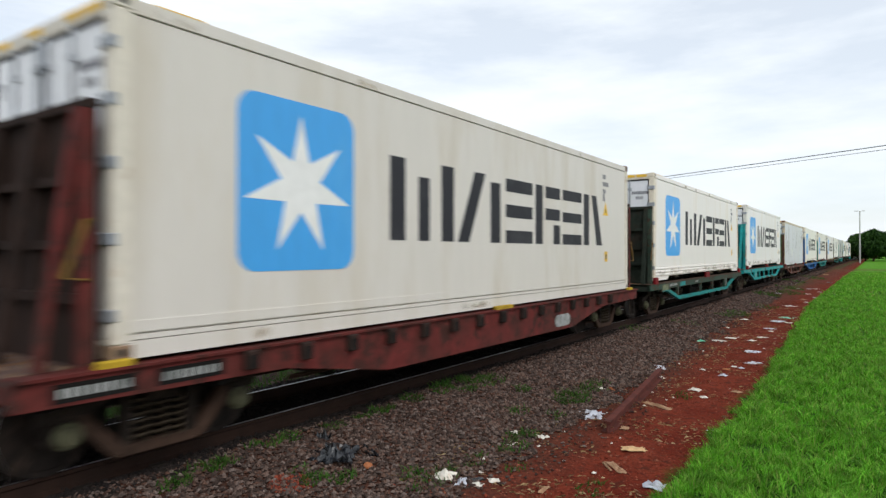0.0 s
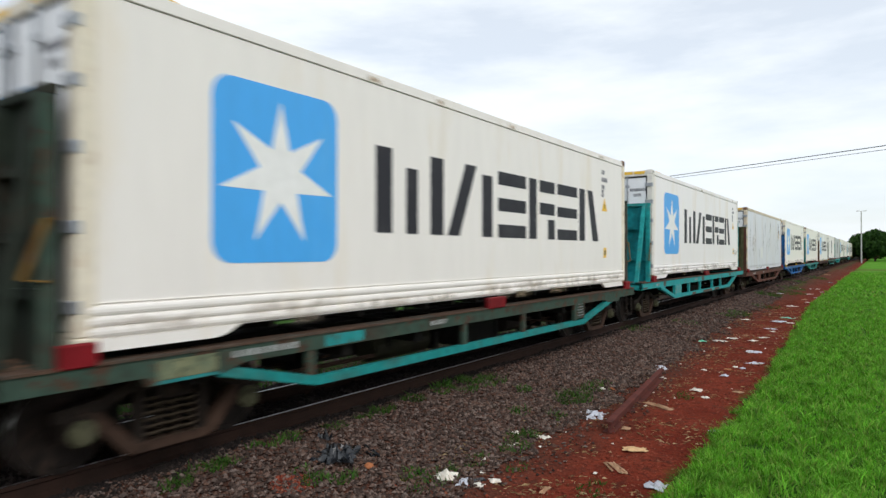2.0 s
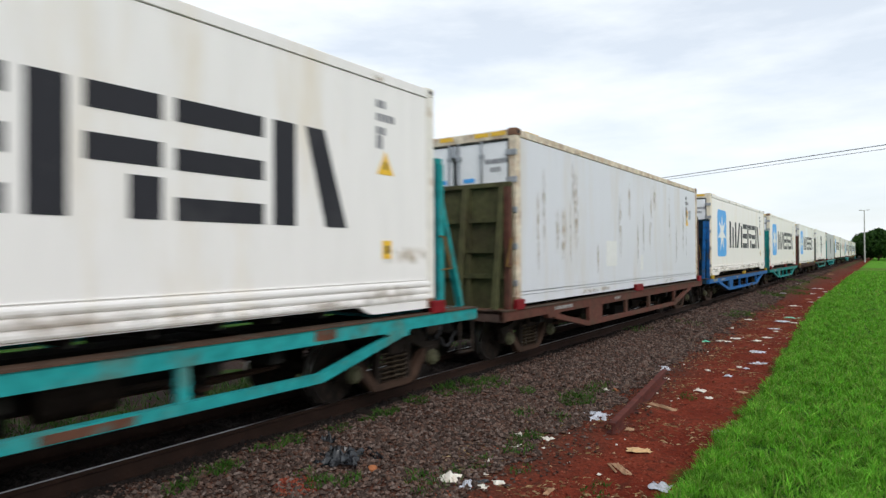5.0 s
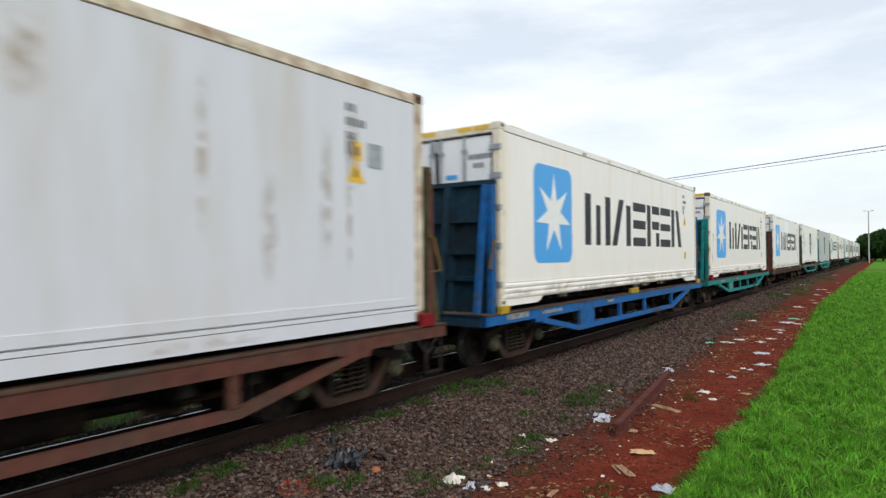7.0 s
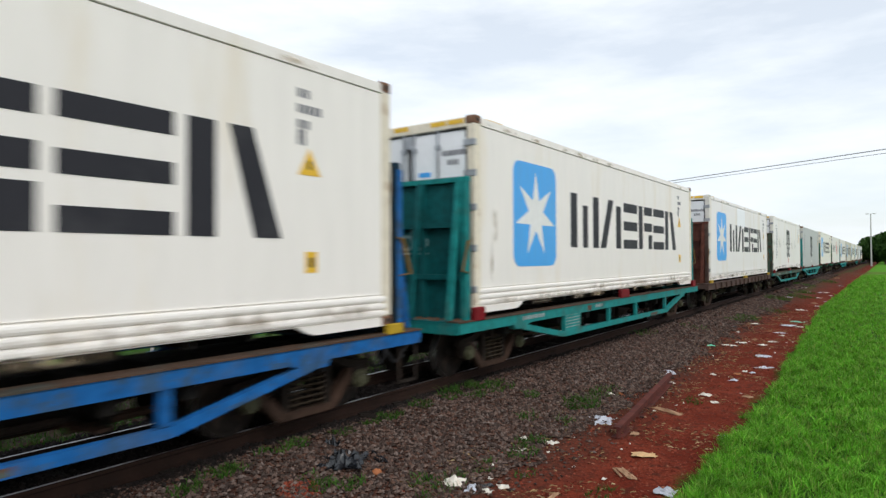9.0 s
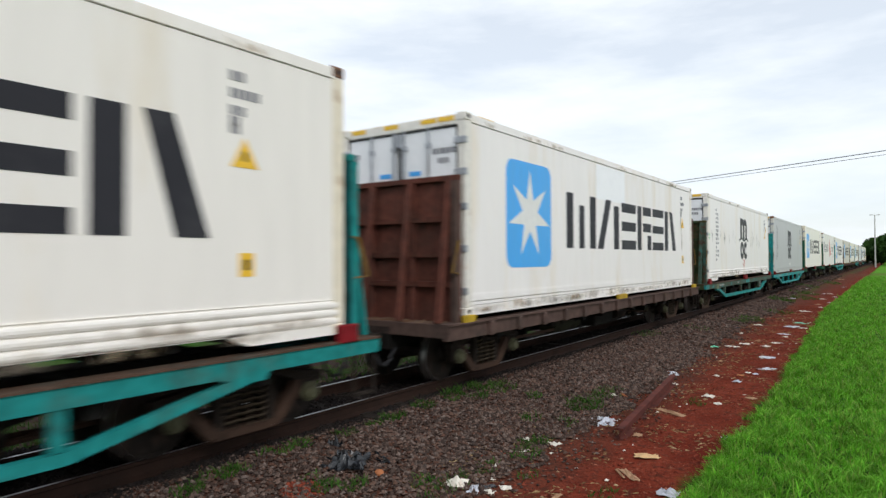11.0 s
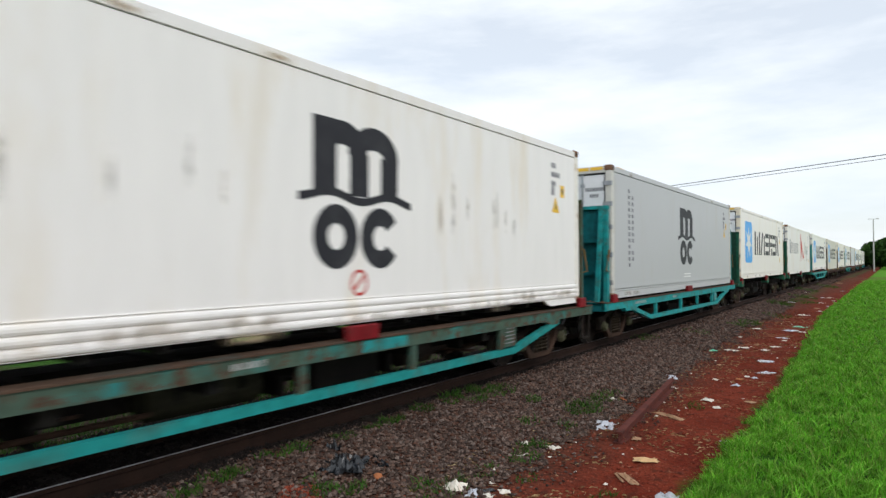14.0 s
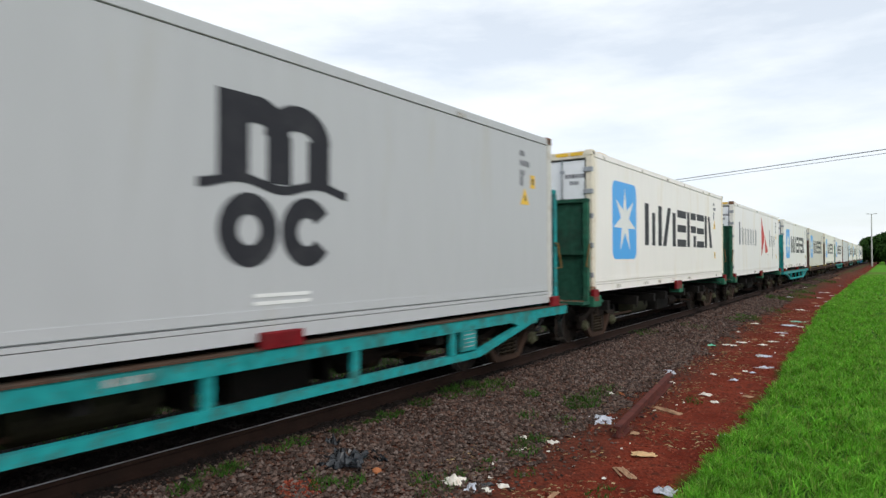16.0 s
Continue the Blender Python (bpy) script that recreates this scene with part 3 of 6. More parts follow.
    for i in range({5: 12, 2: 4, 8: 6, 1: 3, 4: 5, 10: 9}.get(seed, 2)):
        y, w = rnd.uniform(0.3, 11.0), rnd.uniform(0.25, 0.9)
        boxpart("rust_run", (px_ + 0.006, px_ + 0.0065, y, y + w, 0.02, 0.13), M_STAINS[(2, 0)[i % 2]], root)
        y = rnd.uniform(0.3, 11.0)
        boxpart("rust_run", (px_ + 0.006, px_ + 0.0065, y, y + w * 0.6, CH - 0.14, CH - 0.055), M_STAINS[2], root)
    if grooved:
        for i in range(9):
            y = 0.15 + i * 1.32 + rnd.uniform(-0.1, 0.1)
            boxpart("foot_grime", (px_ + 0.011, px_ + 0.0115, y, y + rnd.uniform(1.1, 1.7), 0.10, 0.10 + rnd.uniform(0.10, 0.25)), M_FOOT, root)
    if seed == 5:
        for i in range(12):
            y = 0.15 + i * 0.98 + rnd.uniform(-0.1, 0.1)
            boxpart("foot_grime", (px_ + 0.006, px_ + 0.0065, y, y + rnd.uniform(0.8, 1.5), 0.01, 0.01 + rnd.uniform(0.10, 0.20)), (M_FOOT, M_STAINS[2])[i % 2], root)
    spots = {1: 3, 2: 5, 3: 4, 4: 20, 5: 14, 6: 26, 7: 0, 8: 5, 9: 3, 10: 26}[seed]
    for i in range(spots):
        y = rnd.uniform(0.4, 11.2)
        h = rnd.uniform(0.15, 1.1) if seed != 6 else rnd.uniform(0.3, 0.7)
        z = rnd.uniform(0.35, 2.5 - h) if seed != 6 else rnd.uniform(1.1, 1.4)
        w = rnd.uniform(0.08, 0.35) if i % 3 else rnd.uniform(0.4, 1.2)
        if seed == 6:
            w = rnd.uniform(0.06, 0.16)
        elif seed == 4:
            w, h = rnd.uniform(0.08, 0.30), rnd.uniform(0.6, 1.7)
            z = rnd.uniform(0.3, 2.65 - h)
        elif i % 3 == 0:
            h *= 0.3
        if marks == "arches" and y + w > 4.9 and y < 7.3:
            continue
        if marks == "star" and 0.9 < y + w and y < 10.7 and 0.5 < z + h and z < 2.45:
            continue
        boxpart("stain", (f1 + 0.003, f1 + 0.0035, y, y + w, z, z + h), M_STAINS[rnd.randrange(3) if seed != 4 else (0, 2)[i % 2]], root)
    return root


# ---- wagons ----
WHEEL_R = 0.385


def bogie(y, root, rolling):
    """A two-axle truck: cast side frames, springs, bolster, axle boxes and wheelsets."""
    bg = new("bogie")
    bg.parent = root
    bg.location = (0, y, 0)
    for s in (1, -1):
        bm = B()
        x0, x1 = sorted((s * 0.80, s * 0.90))
        xm = s * 0.85
        top = [(-0.97, 0.53), (-0.60, 0.58), (-0.40, 0.68), (0.40, 0.68), (0.60, 0.58), (0.97, 0.53)]
        for (a, za), (b, zb) in zip(top, top[1:]):
            bar(bm, (xm, a - 0.02, za), (xm, b + 0.02, zb), 0.11, 0.10)
        part("side_frame", bm, M_BOGIE, bg)
        bm = B()
        low = [(-0.70, 0.50), (-0.36, 0.14), (0.36, 0.14), (0.70, 0.50)]
        for (a, za), (b, zb) in zip(low, low[1:]):
            bar(bm, (xm, a, za), (xm, b, zb), 0.10, 0.085 if za == zb else 0.12)
        part("truss_bar", bm, M_BOGIEARM, bg, "rust-brown lower frame bar")
        for q in (-0.30, 0.30):
            boxpart("column", (x0, x1, q - 0.04, q + 0.04, 0.18, 0.66), M_BOGIE, bg)
        for q in (-0.17, 0.0, 0.17):
            bm = B()
            prev = None
            for i in range(49):
                a = i * 6.283 / 8
                c = Vector((s * 0.87, q, 0.19 + i * 0.0076))
                o = Vector((math.cos(a), math.sin(a), 0))
                rv = [bm.verts.new(c + o * (0.062 + u) + Vector((0, 0, w))) for u, w in ((0.014, 0), (0, 0.014), (-0.014, 0), (0, -0.014))]
                if prev:
                    for e in range(4):
                        bm.faces.new((prev[e], prev[(e + 1) % 4], rv[(e + 1) % 4], rv[e]))
                prev = rv
            part("spring", bm, M_SPRING, bg)
        for q in (-0.79, 0.79):
            bm = B()
            box(bm, *sorted((s * 0.76, s * 0.92)), q - 0.125, q + 0.125, 0.29, 0.56, 0.03)
            bx = part("axle_box", bm, M_BOGIE, bg)
            bm = B()
            rod(bm, (s * 0.915, q, WHEEL_R), (s * 0.96, q, WHEEL_R), 0.108, 0.104, 18)
            rod(bm, (s * 0.96, q, WHEEL_R), (s * 1.0, q, WHEEL_R), 0.085, 0.07, 18)
            part("axle_cap", bm, M_AXLECAP, bx, "pale round axle cap")
        bm = B()
        bar(bm, (s * 0.7, -0.62, 0.30), (s * 0.7, 0.62, 0.30), 0.05, 0.06)
        for q in (-0.36, 0.36):
            box(bm, *sorted((s * 0.48, s * 0.60)), q - 0.06, q + 0.06, 0.20, 0.62)
        part("brake_rigging", bm, M_DARK, bg)
    bm = B()
    box(bm, -0.95, 0.95, -0.16, 0.16, 0.52, 0.72, 0.02)
    part("bolster", bm, M_BOGIE, bg)
    for q in (-0.79, 0.79):
        bm = B()
        rod(bm, (-0.80, 0, 0), (0.80, 0, 0), 0.07, seg=12)
        for s in (1, -1):
            rod(bm, (s * 0.47, 0, 0), (s * 0.50, 0, 0), WHEEL_R + 0.028, seg=28)
            rod(bm, (s * 0.50, 0, 0), (s * 0.595, 0, 0), WHEEL_R, seg=28)
            rod(bm, (s * 0.595, 0, 0), (s * 0.602, 0, 0), WHEEL_R - 0.05, WHEEL_R - 0.06, seg=28)
            rod(bm, (s * 0.60, 0, 0), (s * 0.66, 0, 0), 0.13, 0.10, 14)
            for i in range(3):
                a = i * 2.094
                rod(bm, (s * 0.60, 0.22 * math.cos(a), 0.22 * math.sin(a)), (s * 0.606, 0.22 * math.cos(a), 0.22 * math.sin(a)), 0.04, seg=8)
        finish(bm)
        ws = part("wheelset", bm, [M_WHEEL, M_TREAD], bg)
        for p in ws.data.polygons:
            r = math.hypot(p.center.y, p.center.z)
            if abs(r - WHEEL_R) < 0.02 and abs(p.normal.x) < 0.5:
                p.material_index = 1
        ws.location = (0, q, WHEEL_R)
        if rolling is not None:
            rolling.append((ws, q))
    return bg


def bulkhead(root, paint, wall, front, style):
    """The end wall of a wagon, with ribs, ledges and raking struts."""
    d = -1 if front else 1
    y = -0.10 if front else CL + 0.10
    yy = lambda a, b: sorted((y + d * a, y + d * b))
    dz = root["lift"]
    top = 2.96 + dz
    bm = B()
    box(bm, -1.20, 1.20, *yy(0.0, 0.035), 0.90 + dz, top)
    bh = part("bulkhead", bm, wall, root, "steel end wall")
    bm = B()
    box(bm, -1.21, 1.21, *yy(-0.01, 0.10), top - 0.06, top + 0.02, 0.008)
    part("cap_rail", bm, paint if root["paint"] in ("teal", "sea", "aqua") else wall, bh)
    levels = (1.9,) if style == "spine" else [top - q for q in {"aqua": (0.62, 1.43), "teal": (0.72, 1.42), "sea": (0.66, 1.42)}.get(root["paint"], (0.58, 1.08, 1.50))]
    for z in levels:
        bm = B()
        box(bm, -1.19, 1.19, *yy(0.035, 0.115), z, z + 0.025)
        box(bm, -1.19, 1.19, *yy(0.095, 0.115), z - 0.05, z)
        part("ledge", bm, wall, bh)
    for x in (-1.16, -0.40, 0.40, 1.16):
        bm = B()
        w = 0.045
        box(bm, x - w, x + w, *yy(0.035, 0.10 if abs(x) < 1 else 0.13), 0.92 + dz, top - 0.06)
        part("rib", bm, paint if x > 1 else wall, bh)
    if style != "spine":
        for x in (-1.06, -0.36, 0.36, 1.06):
            bm = B()
            bar(bm, (x, y + d * 0.08, top - 0.05), (x, y + d * (0.74 if root["paint"] == "aqua" else 0.36), 0.93 + dz), 0.095, 0.06)
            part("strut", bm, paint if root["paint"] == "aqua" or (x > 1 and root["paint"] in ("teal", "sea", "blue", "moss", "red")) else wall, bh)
    if root["paint"] in ("teal", "sea", "aqua") and front:
        bm = B()
        zc = top - {"aqua": 0.86, "teal": 0.46}.get(root["paint"], 0.92)
        for x in (-0.62, -0.34, 0.06, 0.34):
            for k in range(14):
                a, b = 6.283 * k / 14, 6.283 * (k + 1) / 14
                bar(bm, (x + 0.105 * math.cos(a), y + d * 0.040, zc + 0.105 * math.sin(a)), (x + 0.105 * math.cos(b), y + d * 0.040, zc + 0.105 * math.sin(b)), 0.012, 0.05, (0, 1, 0))
        for x in (-0.72, 0.165):
            box(bm, x - 0.025, x + 0.025, *yy(0.034, 0.046), zc - 0.02, zc + 0.24)
        box(bm, 0.0, 0.46, *yy(0.034, 0.046), zc - 0.18, zc - 0.15)
        part("logo_mark", bm, M_PALE, bh, "pale ring-shaped logo marking")
    # grab iron at the wall's edge
    bm = B()
    for a, b in (((1.235, y + d * 0.10, 2.05), (1.235, y + d * 0.26, 1.62)),):
        bar(bm, a, b, 0.012, 0.045)
        bar(bm, a, (1.20, y + d * 0.02, 2.06), 0.012, 0.04, (0, 0, 1))
        bar(bm, b, (1.20, y + d * 0.06, 1.60), 0.012, 0.04, (0, 0, 1))
    part("grab_iron", bm, M_OCHRE, bh, "worn yellow grab iron")
    return bh


# by paint: lift of the deck, underside of the box, ends of the deck, centres of the bogies
BUILD = {"sea": (0.0, 1.01, -0.50, 12.70, (1.04, 11.16)), "blue": (0.0, 1.01, -0.50, 12.70, (1.04, 11.16)), "red": (0.0, 0.96, -0.70, 12.70, (0.60, 11.55)), "dark_green": (0.055, 1.05, -0.50, 12.70, (0.98, 11.20)),
         "aqua": (0.13, 1.11, -0.95, 13.15, (0.47, 11.72)), "rust": (0.0, 0.985, -0.50, 12.60, (1.04, 11.16)),
         "moss": (0.035, 1.03, -0.49, 12.70, (0.98, 11.20)), "brown": (0.0, 1.0, -0.50, 12.70, (1.04, 11.16)),
         "teal": (0.03, 1.02, -0.50, 12.70, (1.04, 11.16)), "bottle": (0.0, 1.06, -0.50, 12.70, (1.04, 11.16))}


WAGON_DIRT = []
M_DECKDIRT = mat("rusty_deck_dirt", (0.11, 0.058, 0.034), (0.20, 0.15, 0.11), rough=0.9, amount=0.5, patch=6, grain=30)


def deck_dirt(y0, y1, z, seed):
    """Small flat flakes and crumbs on a platform."""
    g = random.Random(seed)
    V, F = [], []
    for i in range(130):
        x, y, r, h, a = g.uniform(-1.12, 1.12), g.uniform(y0, y1), g.uniform(0.015, 0.07), g.uniform(0.01, 0.03), g.uniform(0, 3)
        n = len(V)
        V += [(x + r * math.cos(a + k * 1.571) * g.uniform(0.5, 1.3), y + r * math.sin(a + k * 1.571) * g.uniform(0.5, 1.3), z - 0.002) for k in range(4)] + [(x, y, z + h)]
        F += [(n + k, n + (k + 1) % 4, n + 4) for k in range(4)] + [(n + 3, n + 2, n + 1, n)]
    return V, F


def wagon(style, colour, label, lower="", rolling=None):
    """A container flat wagon with end walls; origin under the container's door end."""
    root = tagged(new("container_wagon"), label, "wagon", "wagons of the train")
    paint, wall = M_PAINT[colour], M_WALLPAINT[colour]
    root["paint"] = colour
    lift, seat, y0_, y1_, trucks = BUILD[colour]
    root["lift"] = lift
    chord_m = M_PAINT[lower] if lower else paint
    deck_m = M_PAINT["brown"] if colour in ("red", "rust", "brown") else wall
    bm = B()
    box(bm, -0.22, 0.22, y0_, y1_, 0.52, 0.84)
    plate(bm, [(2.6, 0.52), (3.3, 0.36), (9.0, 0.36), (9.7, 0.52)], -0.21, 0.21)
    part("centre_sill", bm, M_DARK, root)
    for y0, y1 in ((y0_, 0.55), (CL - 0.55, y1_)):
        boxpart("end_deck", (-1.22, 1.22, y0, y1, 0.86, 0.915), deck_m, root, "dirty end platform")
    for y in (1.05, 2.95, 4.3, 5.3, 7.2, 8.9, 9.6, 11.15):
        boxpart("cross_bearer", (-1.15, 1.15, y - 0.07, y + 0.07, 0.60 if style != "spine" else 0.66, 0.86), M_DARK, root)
    bm = B()
    rod(bm, (0.48, 4.0, 0.50), (0.48, 5.2, 0.50), 0.20, seg=18)
    for y in (4.0, 5.2):
        rod(bm, (0.48, y - 0.03, 0.50), (0.48, y + 0.03, 0.50), 0.17, seg=14)
    part("air_tank", bm, M_TANK, root, "dull olive air tank")
    for y in (4.25, 4.95):
        boxpart("tank_strap", (0.26, 0.70, y - 0.03, y + 0.03, 0.50, 0.84), M_DARK, root)
    boxpart("valve_box", (-0.70, -0.30, 6.6, 7.3, 0.36, 0.78), M_DARK, root, "", 0.02)
    boxpart("valve_box", (0.30, 0.72, 5.9, 7.0, 0.30, 0.80), M_DARK, root, "", 0.03)
    bm = B()
    rod(bm, (0.42, 7.7, 0.46), (0.42, 8.35, 0.46), 0.15, seg=16)
    rod(bm, (0.42, 8.35, 0.46), (0.42, 8.9, 0.46), 0.035, seg=8)
    part("brake_cylinder", bm, M_BOGIE, root)
    for y, x in ((8.9, 0.42), (3.4, -0.2)):
        bm = B()
        bar(bm, (x - 0.45, y - 0.1, 0.42), (x + 0.45, y + 0.1, 0.42), 0.03, 0.12, (0, 0, 1))
        part("brake_lever", bm, M_BOGIEARM, root)
    for x0, y0, x1, y1, z in ((0.62, 2.3, 0.62, 4.0, 0.40), (-0.1, 2.0, 0.1, 10.2, 0.34), (0.42, 8.9, 0.2, 10.4, 0.36), (-0.55, 1.9, -0.55, 10.3, 0.42)):
        bm = B()
        rod(bm, (x0, y0, z), (x1, y1, z), 0.028, seg=6)
        part("brake_rod", bm, M_BOGIEARM, root)
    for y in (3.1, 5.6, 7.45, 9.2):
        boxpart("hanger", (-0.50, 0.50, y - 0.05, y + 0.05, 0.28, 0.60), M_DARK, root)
    for y, d in ((y0_, -1), (y1_, 1)):
        bm = B()
        box(bm, -0.09, 0.09, *sorted((y, y + d * 0.30)), 0.56, 0.74, 0.02)
        box(bm, -0.16, 0.16, *sorted((y + d * 0.24, y + d * 0.52)), 0.50, 0.80, 0.04)
        part("coupler", bm, M_BOGIE, root)
        bm = B()
        for i in range(5):
            a, b = i / 5, (i + 1) / 5
            sag = lambda q: 0.55 - 0.9 * q * (1 - q)
            rod(bm, (0.35, y + d * 0.45 * a, sag(a)), (0.30, y + d * 0.45 * b, sag(b)), 0.022, seg=6, caps=False)
        part("brake_hose", bm, M_RUBBER, root)
        if style != "spine":
            boxpart("end_sill", (-1.24, 1.24, *sorted((y, y - d * 0.09)), 0.73, 0.912), paint if d < 0 and colour in ("aqua", "sea", "red", "bottle") else deck_m, root, "", 0.01)
    for s in (1, -1):
        xo, xi = s * 1.27, s * 1.17
        x0, x1 = sorted((xo, xi))
        if style == "truss":
            # step of the sill, gusset plate, posts, far end of the lower chord
            st0, st1, g0, g1, posts, g3, g4 = {"aqua": (0.60, 0.86, 2.08, 2.78, (3.76, 5.25, 7.06, 8.52), 10.10, 11.45), "dark_green": (0.50, 1.23, 2.46, 0, (2.31, 5.25, 7.05, 9.20), 9.60, 11.20),
                                               "moss": (0.98, 1.32, 2.46, 0, (2.31, 5.25, 7.05, 9.20), 9.60, 11.20), "teal": (0.66, 1.30, 2.62, 0, (2.98, 5.30, 7.15, 9.05), 9.70, 11.30)
                                               }.get(colour, (1.05, 1.36, 2.96, 3.67, (5.22, 6.95, 9.30), 9.35, 10.95))
            bm = B()
            plate(bm, [(y0_, 0.75), (st0, 0.75), (st0 + 0.04, 0.675), (st1, 0.675), (st1 + 0.25, 0.745), (CL - st1 - 0.25, 0.745), (CL - st1, 0.675), (CL - st0 - 0.04, 0.675), (CL - st0, 0.75),
                       (y1_, 0.75), (y1_, 0.90), (y0_, 0.90)], x0, x1)
            part("side_sill", bm, paint, root)
            bm = B()
            box(bm, *sorted((s * 1.285, s * 1.06)), y0_, y1_, 0.902, 0.922)
            part("sill_flange", bm, M_FLANGE, root, "rusty brown deck edge")
            bm = B()
            xm = s * 1.225
            pts = [(st1 - 0.02, 0.70), (g0 - 0.06, 0.415), (g3, 0.385), (g4, 0.72)]
            for (a, za), (b, zb) in zip(pts, pts[1:]):
                bar(bm, (xm, a, za), (xm, b, zb), 0.085, 0.095)
            part("truss_chord", bm, chord_m, root)
            for y in posts:
                bm = B()
                box(bm, s * 1.20 if s > 0 else -1.26, 1.26 if s > 0 else -1.20, y - 0.055, y + 0.055, 0.44, 0.75)
                part("truss_post", bm, paint, root)
            gp = (g0, g1) if g1 else (9.25, 9.62)
            g = boxpart("gusset_plate", (*sorted((s * 1.19, s * 1.266)), *gp, 0.40 if g1 else 0.46, 0.80), paint, root, "", 0.006)
            bm = B()
            for i in range(5):
                z = 0.52 + i * 0.055
                box(bm, *sorted((s * 1.262, s * 1.269)), gp[0] + 0.05, gp[1] - 0.05, z, z + 0.012)
            if colour not in ("blue", "rust"):
                tagged(part("load_table_marking", bm, M_INKGREY if colour in ("dark_green", "moss") else M_FADED, g), kind="stuff")
            else:
                bm.free()
            bm = B()
            for y0, n in ((0.20 if colour == "aqua" else 1.34, 3 if colour == "aqua" else 8), (4.4, 4)):
                for i in range(n):
                    box(bm, *sorted((s * 1.262, s * 1.273)), y0 + i * 0.10, y0 + i * 0.10 + 0.065, 0.80, 0.86)
            tagged(part("stencil_marking", bm, M_FADED, root), "faded white stencil bars", kind="stuff")
            patches = {"moss": ((-0.5, -0.12, 0.76, 0.895, 0), (0.36, 0.52, 0.76, 0.86, 0), (0.95, 1.24, 0.72, 0.89, 1), (0.98, 1.28, 0.664, 0.715, 0), (1.74, 1.88, 0.76, 0.86, 0), (3.30, 3.42, 0.76, 0.86, 0), (6.1, 6.9, 0.76, 0.89, 0)),
                       "dark_green": ((0.62, 1.18, 0.71, 0.87, 1), (0.62, 1.20, 0.678, 0.706, 0), (2.5, 3.1, 0.76, 0.88, 0)),
                       "aqua": ((0.86, 1.08, 0.76, 0.89, 2), (4.1, 4.55, 0.365, 0.435, 2), (5.6, 6.9, 0.360, 0.430, 2), (7.4, 8.1, 0.355, 0.425, 2), (5.4, 5.62, 0.76, 0.89, 2), (10.0, 10.3, 0.78, 0.89, 2), (-0.94, -0.6, 0.76, 0.80, 2)),
                       "sea": ((4.0, 4.2, 0.76, 0.86, 2), (8.0, 8.5, 0.355, 0.42, 2)), "blue": ((0.1, 0.8, 0.80, 0.895, 3), (7.6, 8.2, 0.36, 0.42, 2))}.get(colour, ())
            for a, b, c, d, q in patches:
                boxpart("repaint_patch", (*sorted((s * 1.20, s * 1.2725)), a, b, c, d), M_REPAINT[q], root, "flaking repainted patch")
        elif style == "fish":
            bm = B()
            plate(bm, [(y0_, 0.70), (1.7, 0.66), (3.3, 0.40), (8.8, 0.38), (10.4, 0.66), (y1_, 0.70), (y1_, 0.90), (y0_, 0.90)], x0, x1)
            part("side_sill", bm, paint, root)
            bm = B()
            box(bm, *sorted((s * 1.31, s * 1.06)), y0_, y1_, 0.902, 0.925)
            part("sill_flange", bm, paint, root)
            for i in range(15):
                y = 1.25 + i * 0.68
                pk = boxpart("stake_pocket", (*sorted((s * 1.262, s * 1.345)), y - 0.07, y + 0.07, 0.72, 0.90), M_WALLPAINT["red"], root, "", 0.012)
                boxpart("slot", (*sorted((s * 1.30, s * 1.348)), y - 0.045, y + 0.045, 0.74, 0.86), M_DARK, pk)
            for y0 in (-0.45, 0.35):
                p = boxpart("stencil_panel", (*sorted((s * 1.26, s * 1.276)), y0, y0 + 0.62, 0.72, 0.86), M_DARK, root)
                bm = B()
                for i in range(8):
                    box(bm, *sorted((s * 1.27, s * 1.280)), y0 + 0.05 + i * 0.068, y0 + 0.095 + i * 0.068, 0.755, 0.825)
                part("stencil_row", bm, M_FADED, p)
            bm = B()
            plate(bm, rounded(8.0, 8.66, 0.44, 0.66, 0.11), *sorted((s * 1.265, s * 1.276)))
            part("oval_mark", bm, M_FADED, root, "pale oval mark")
        elif style == "flat":
            bm = B()
            plate(bm, [(y0_, 0.70), (y1_, 0.70), (y1_, 0.90), (y0_, 0.90)], x0, x1)
            part("side_sill", bm, paint, root)
            bm = B()
            box(bm, *sorted((s * 1.31, s * 1.06)), y0_, y1_, 0.902, 0.925)
            part("sill_flange", bm, paint, root)
            for i in range(14):
                y = 0.55 + i * 0.86
                boxpart("stake_pocket", (*sorted((s * 1.262, s * 1.33)), y - 0.06, y + 0.06, 0.69, 0.90), M_PAINT["brown"], root, "", 0.012)
        else:
            for y in (0.05, 6.3, CL - 0.05):
                boxpart("container_bracket", (*sorted((s * 1.02, s * 1.30)), y - 0.20, y + 0.20, 0.80, 1.02), paint, root, "", 0.012)
        for y in (0.0, 6.10, CL):
            yel = colour in ("red", "brown", "blue")
            tall = seat + (0.02 if yel else 0.09 if y != 6.10 else 0.08)
            half = 0.14 if y != 6.10 else 0.26
            boxpart("twist_lock", (*sorted((s * 1.226, s * 1.30)), y - half, y + half, 0.905, tall - lift), M_LOCKYELLOW if yel else M_LOCKRED, root,
                    "yellow container lock" if yel else "red container lock", 0.012)
            boxpart("lock_seat", (*sorted((s * 1.06, s * 1.215)), max(0.02, y - 0.10), min(CL - 0.02, y + 0.12), 0.90, seat - lift - 0.003), M_DARK, root)
        y = y1_ - 0.04
        bm = B()
        for q in (0, -0.32):
            bar(bm, (s * 1.215, y + q, 0.86), (s * 1.215, y + q, 0.305), 0.012, 0.045)
        bar(bm, (s * 1.215, y + 0.02, 0.300), (s * 1.215, y - 0.34, 0.300), 0.014, 0.02)
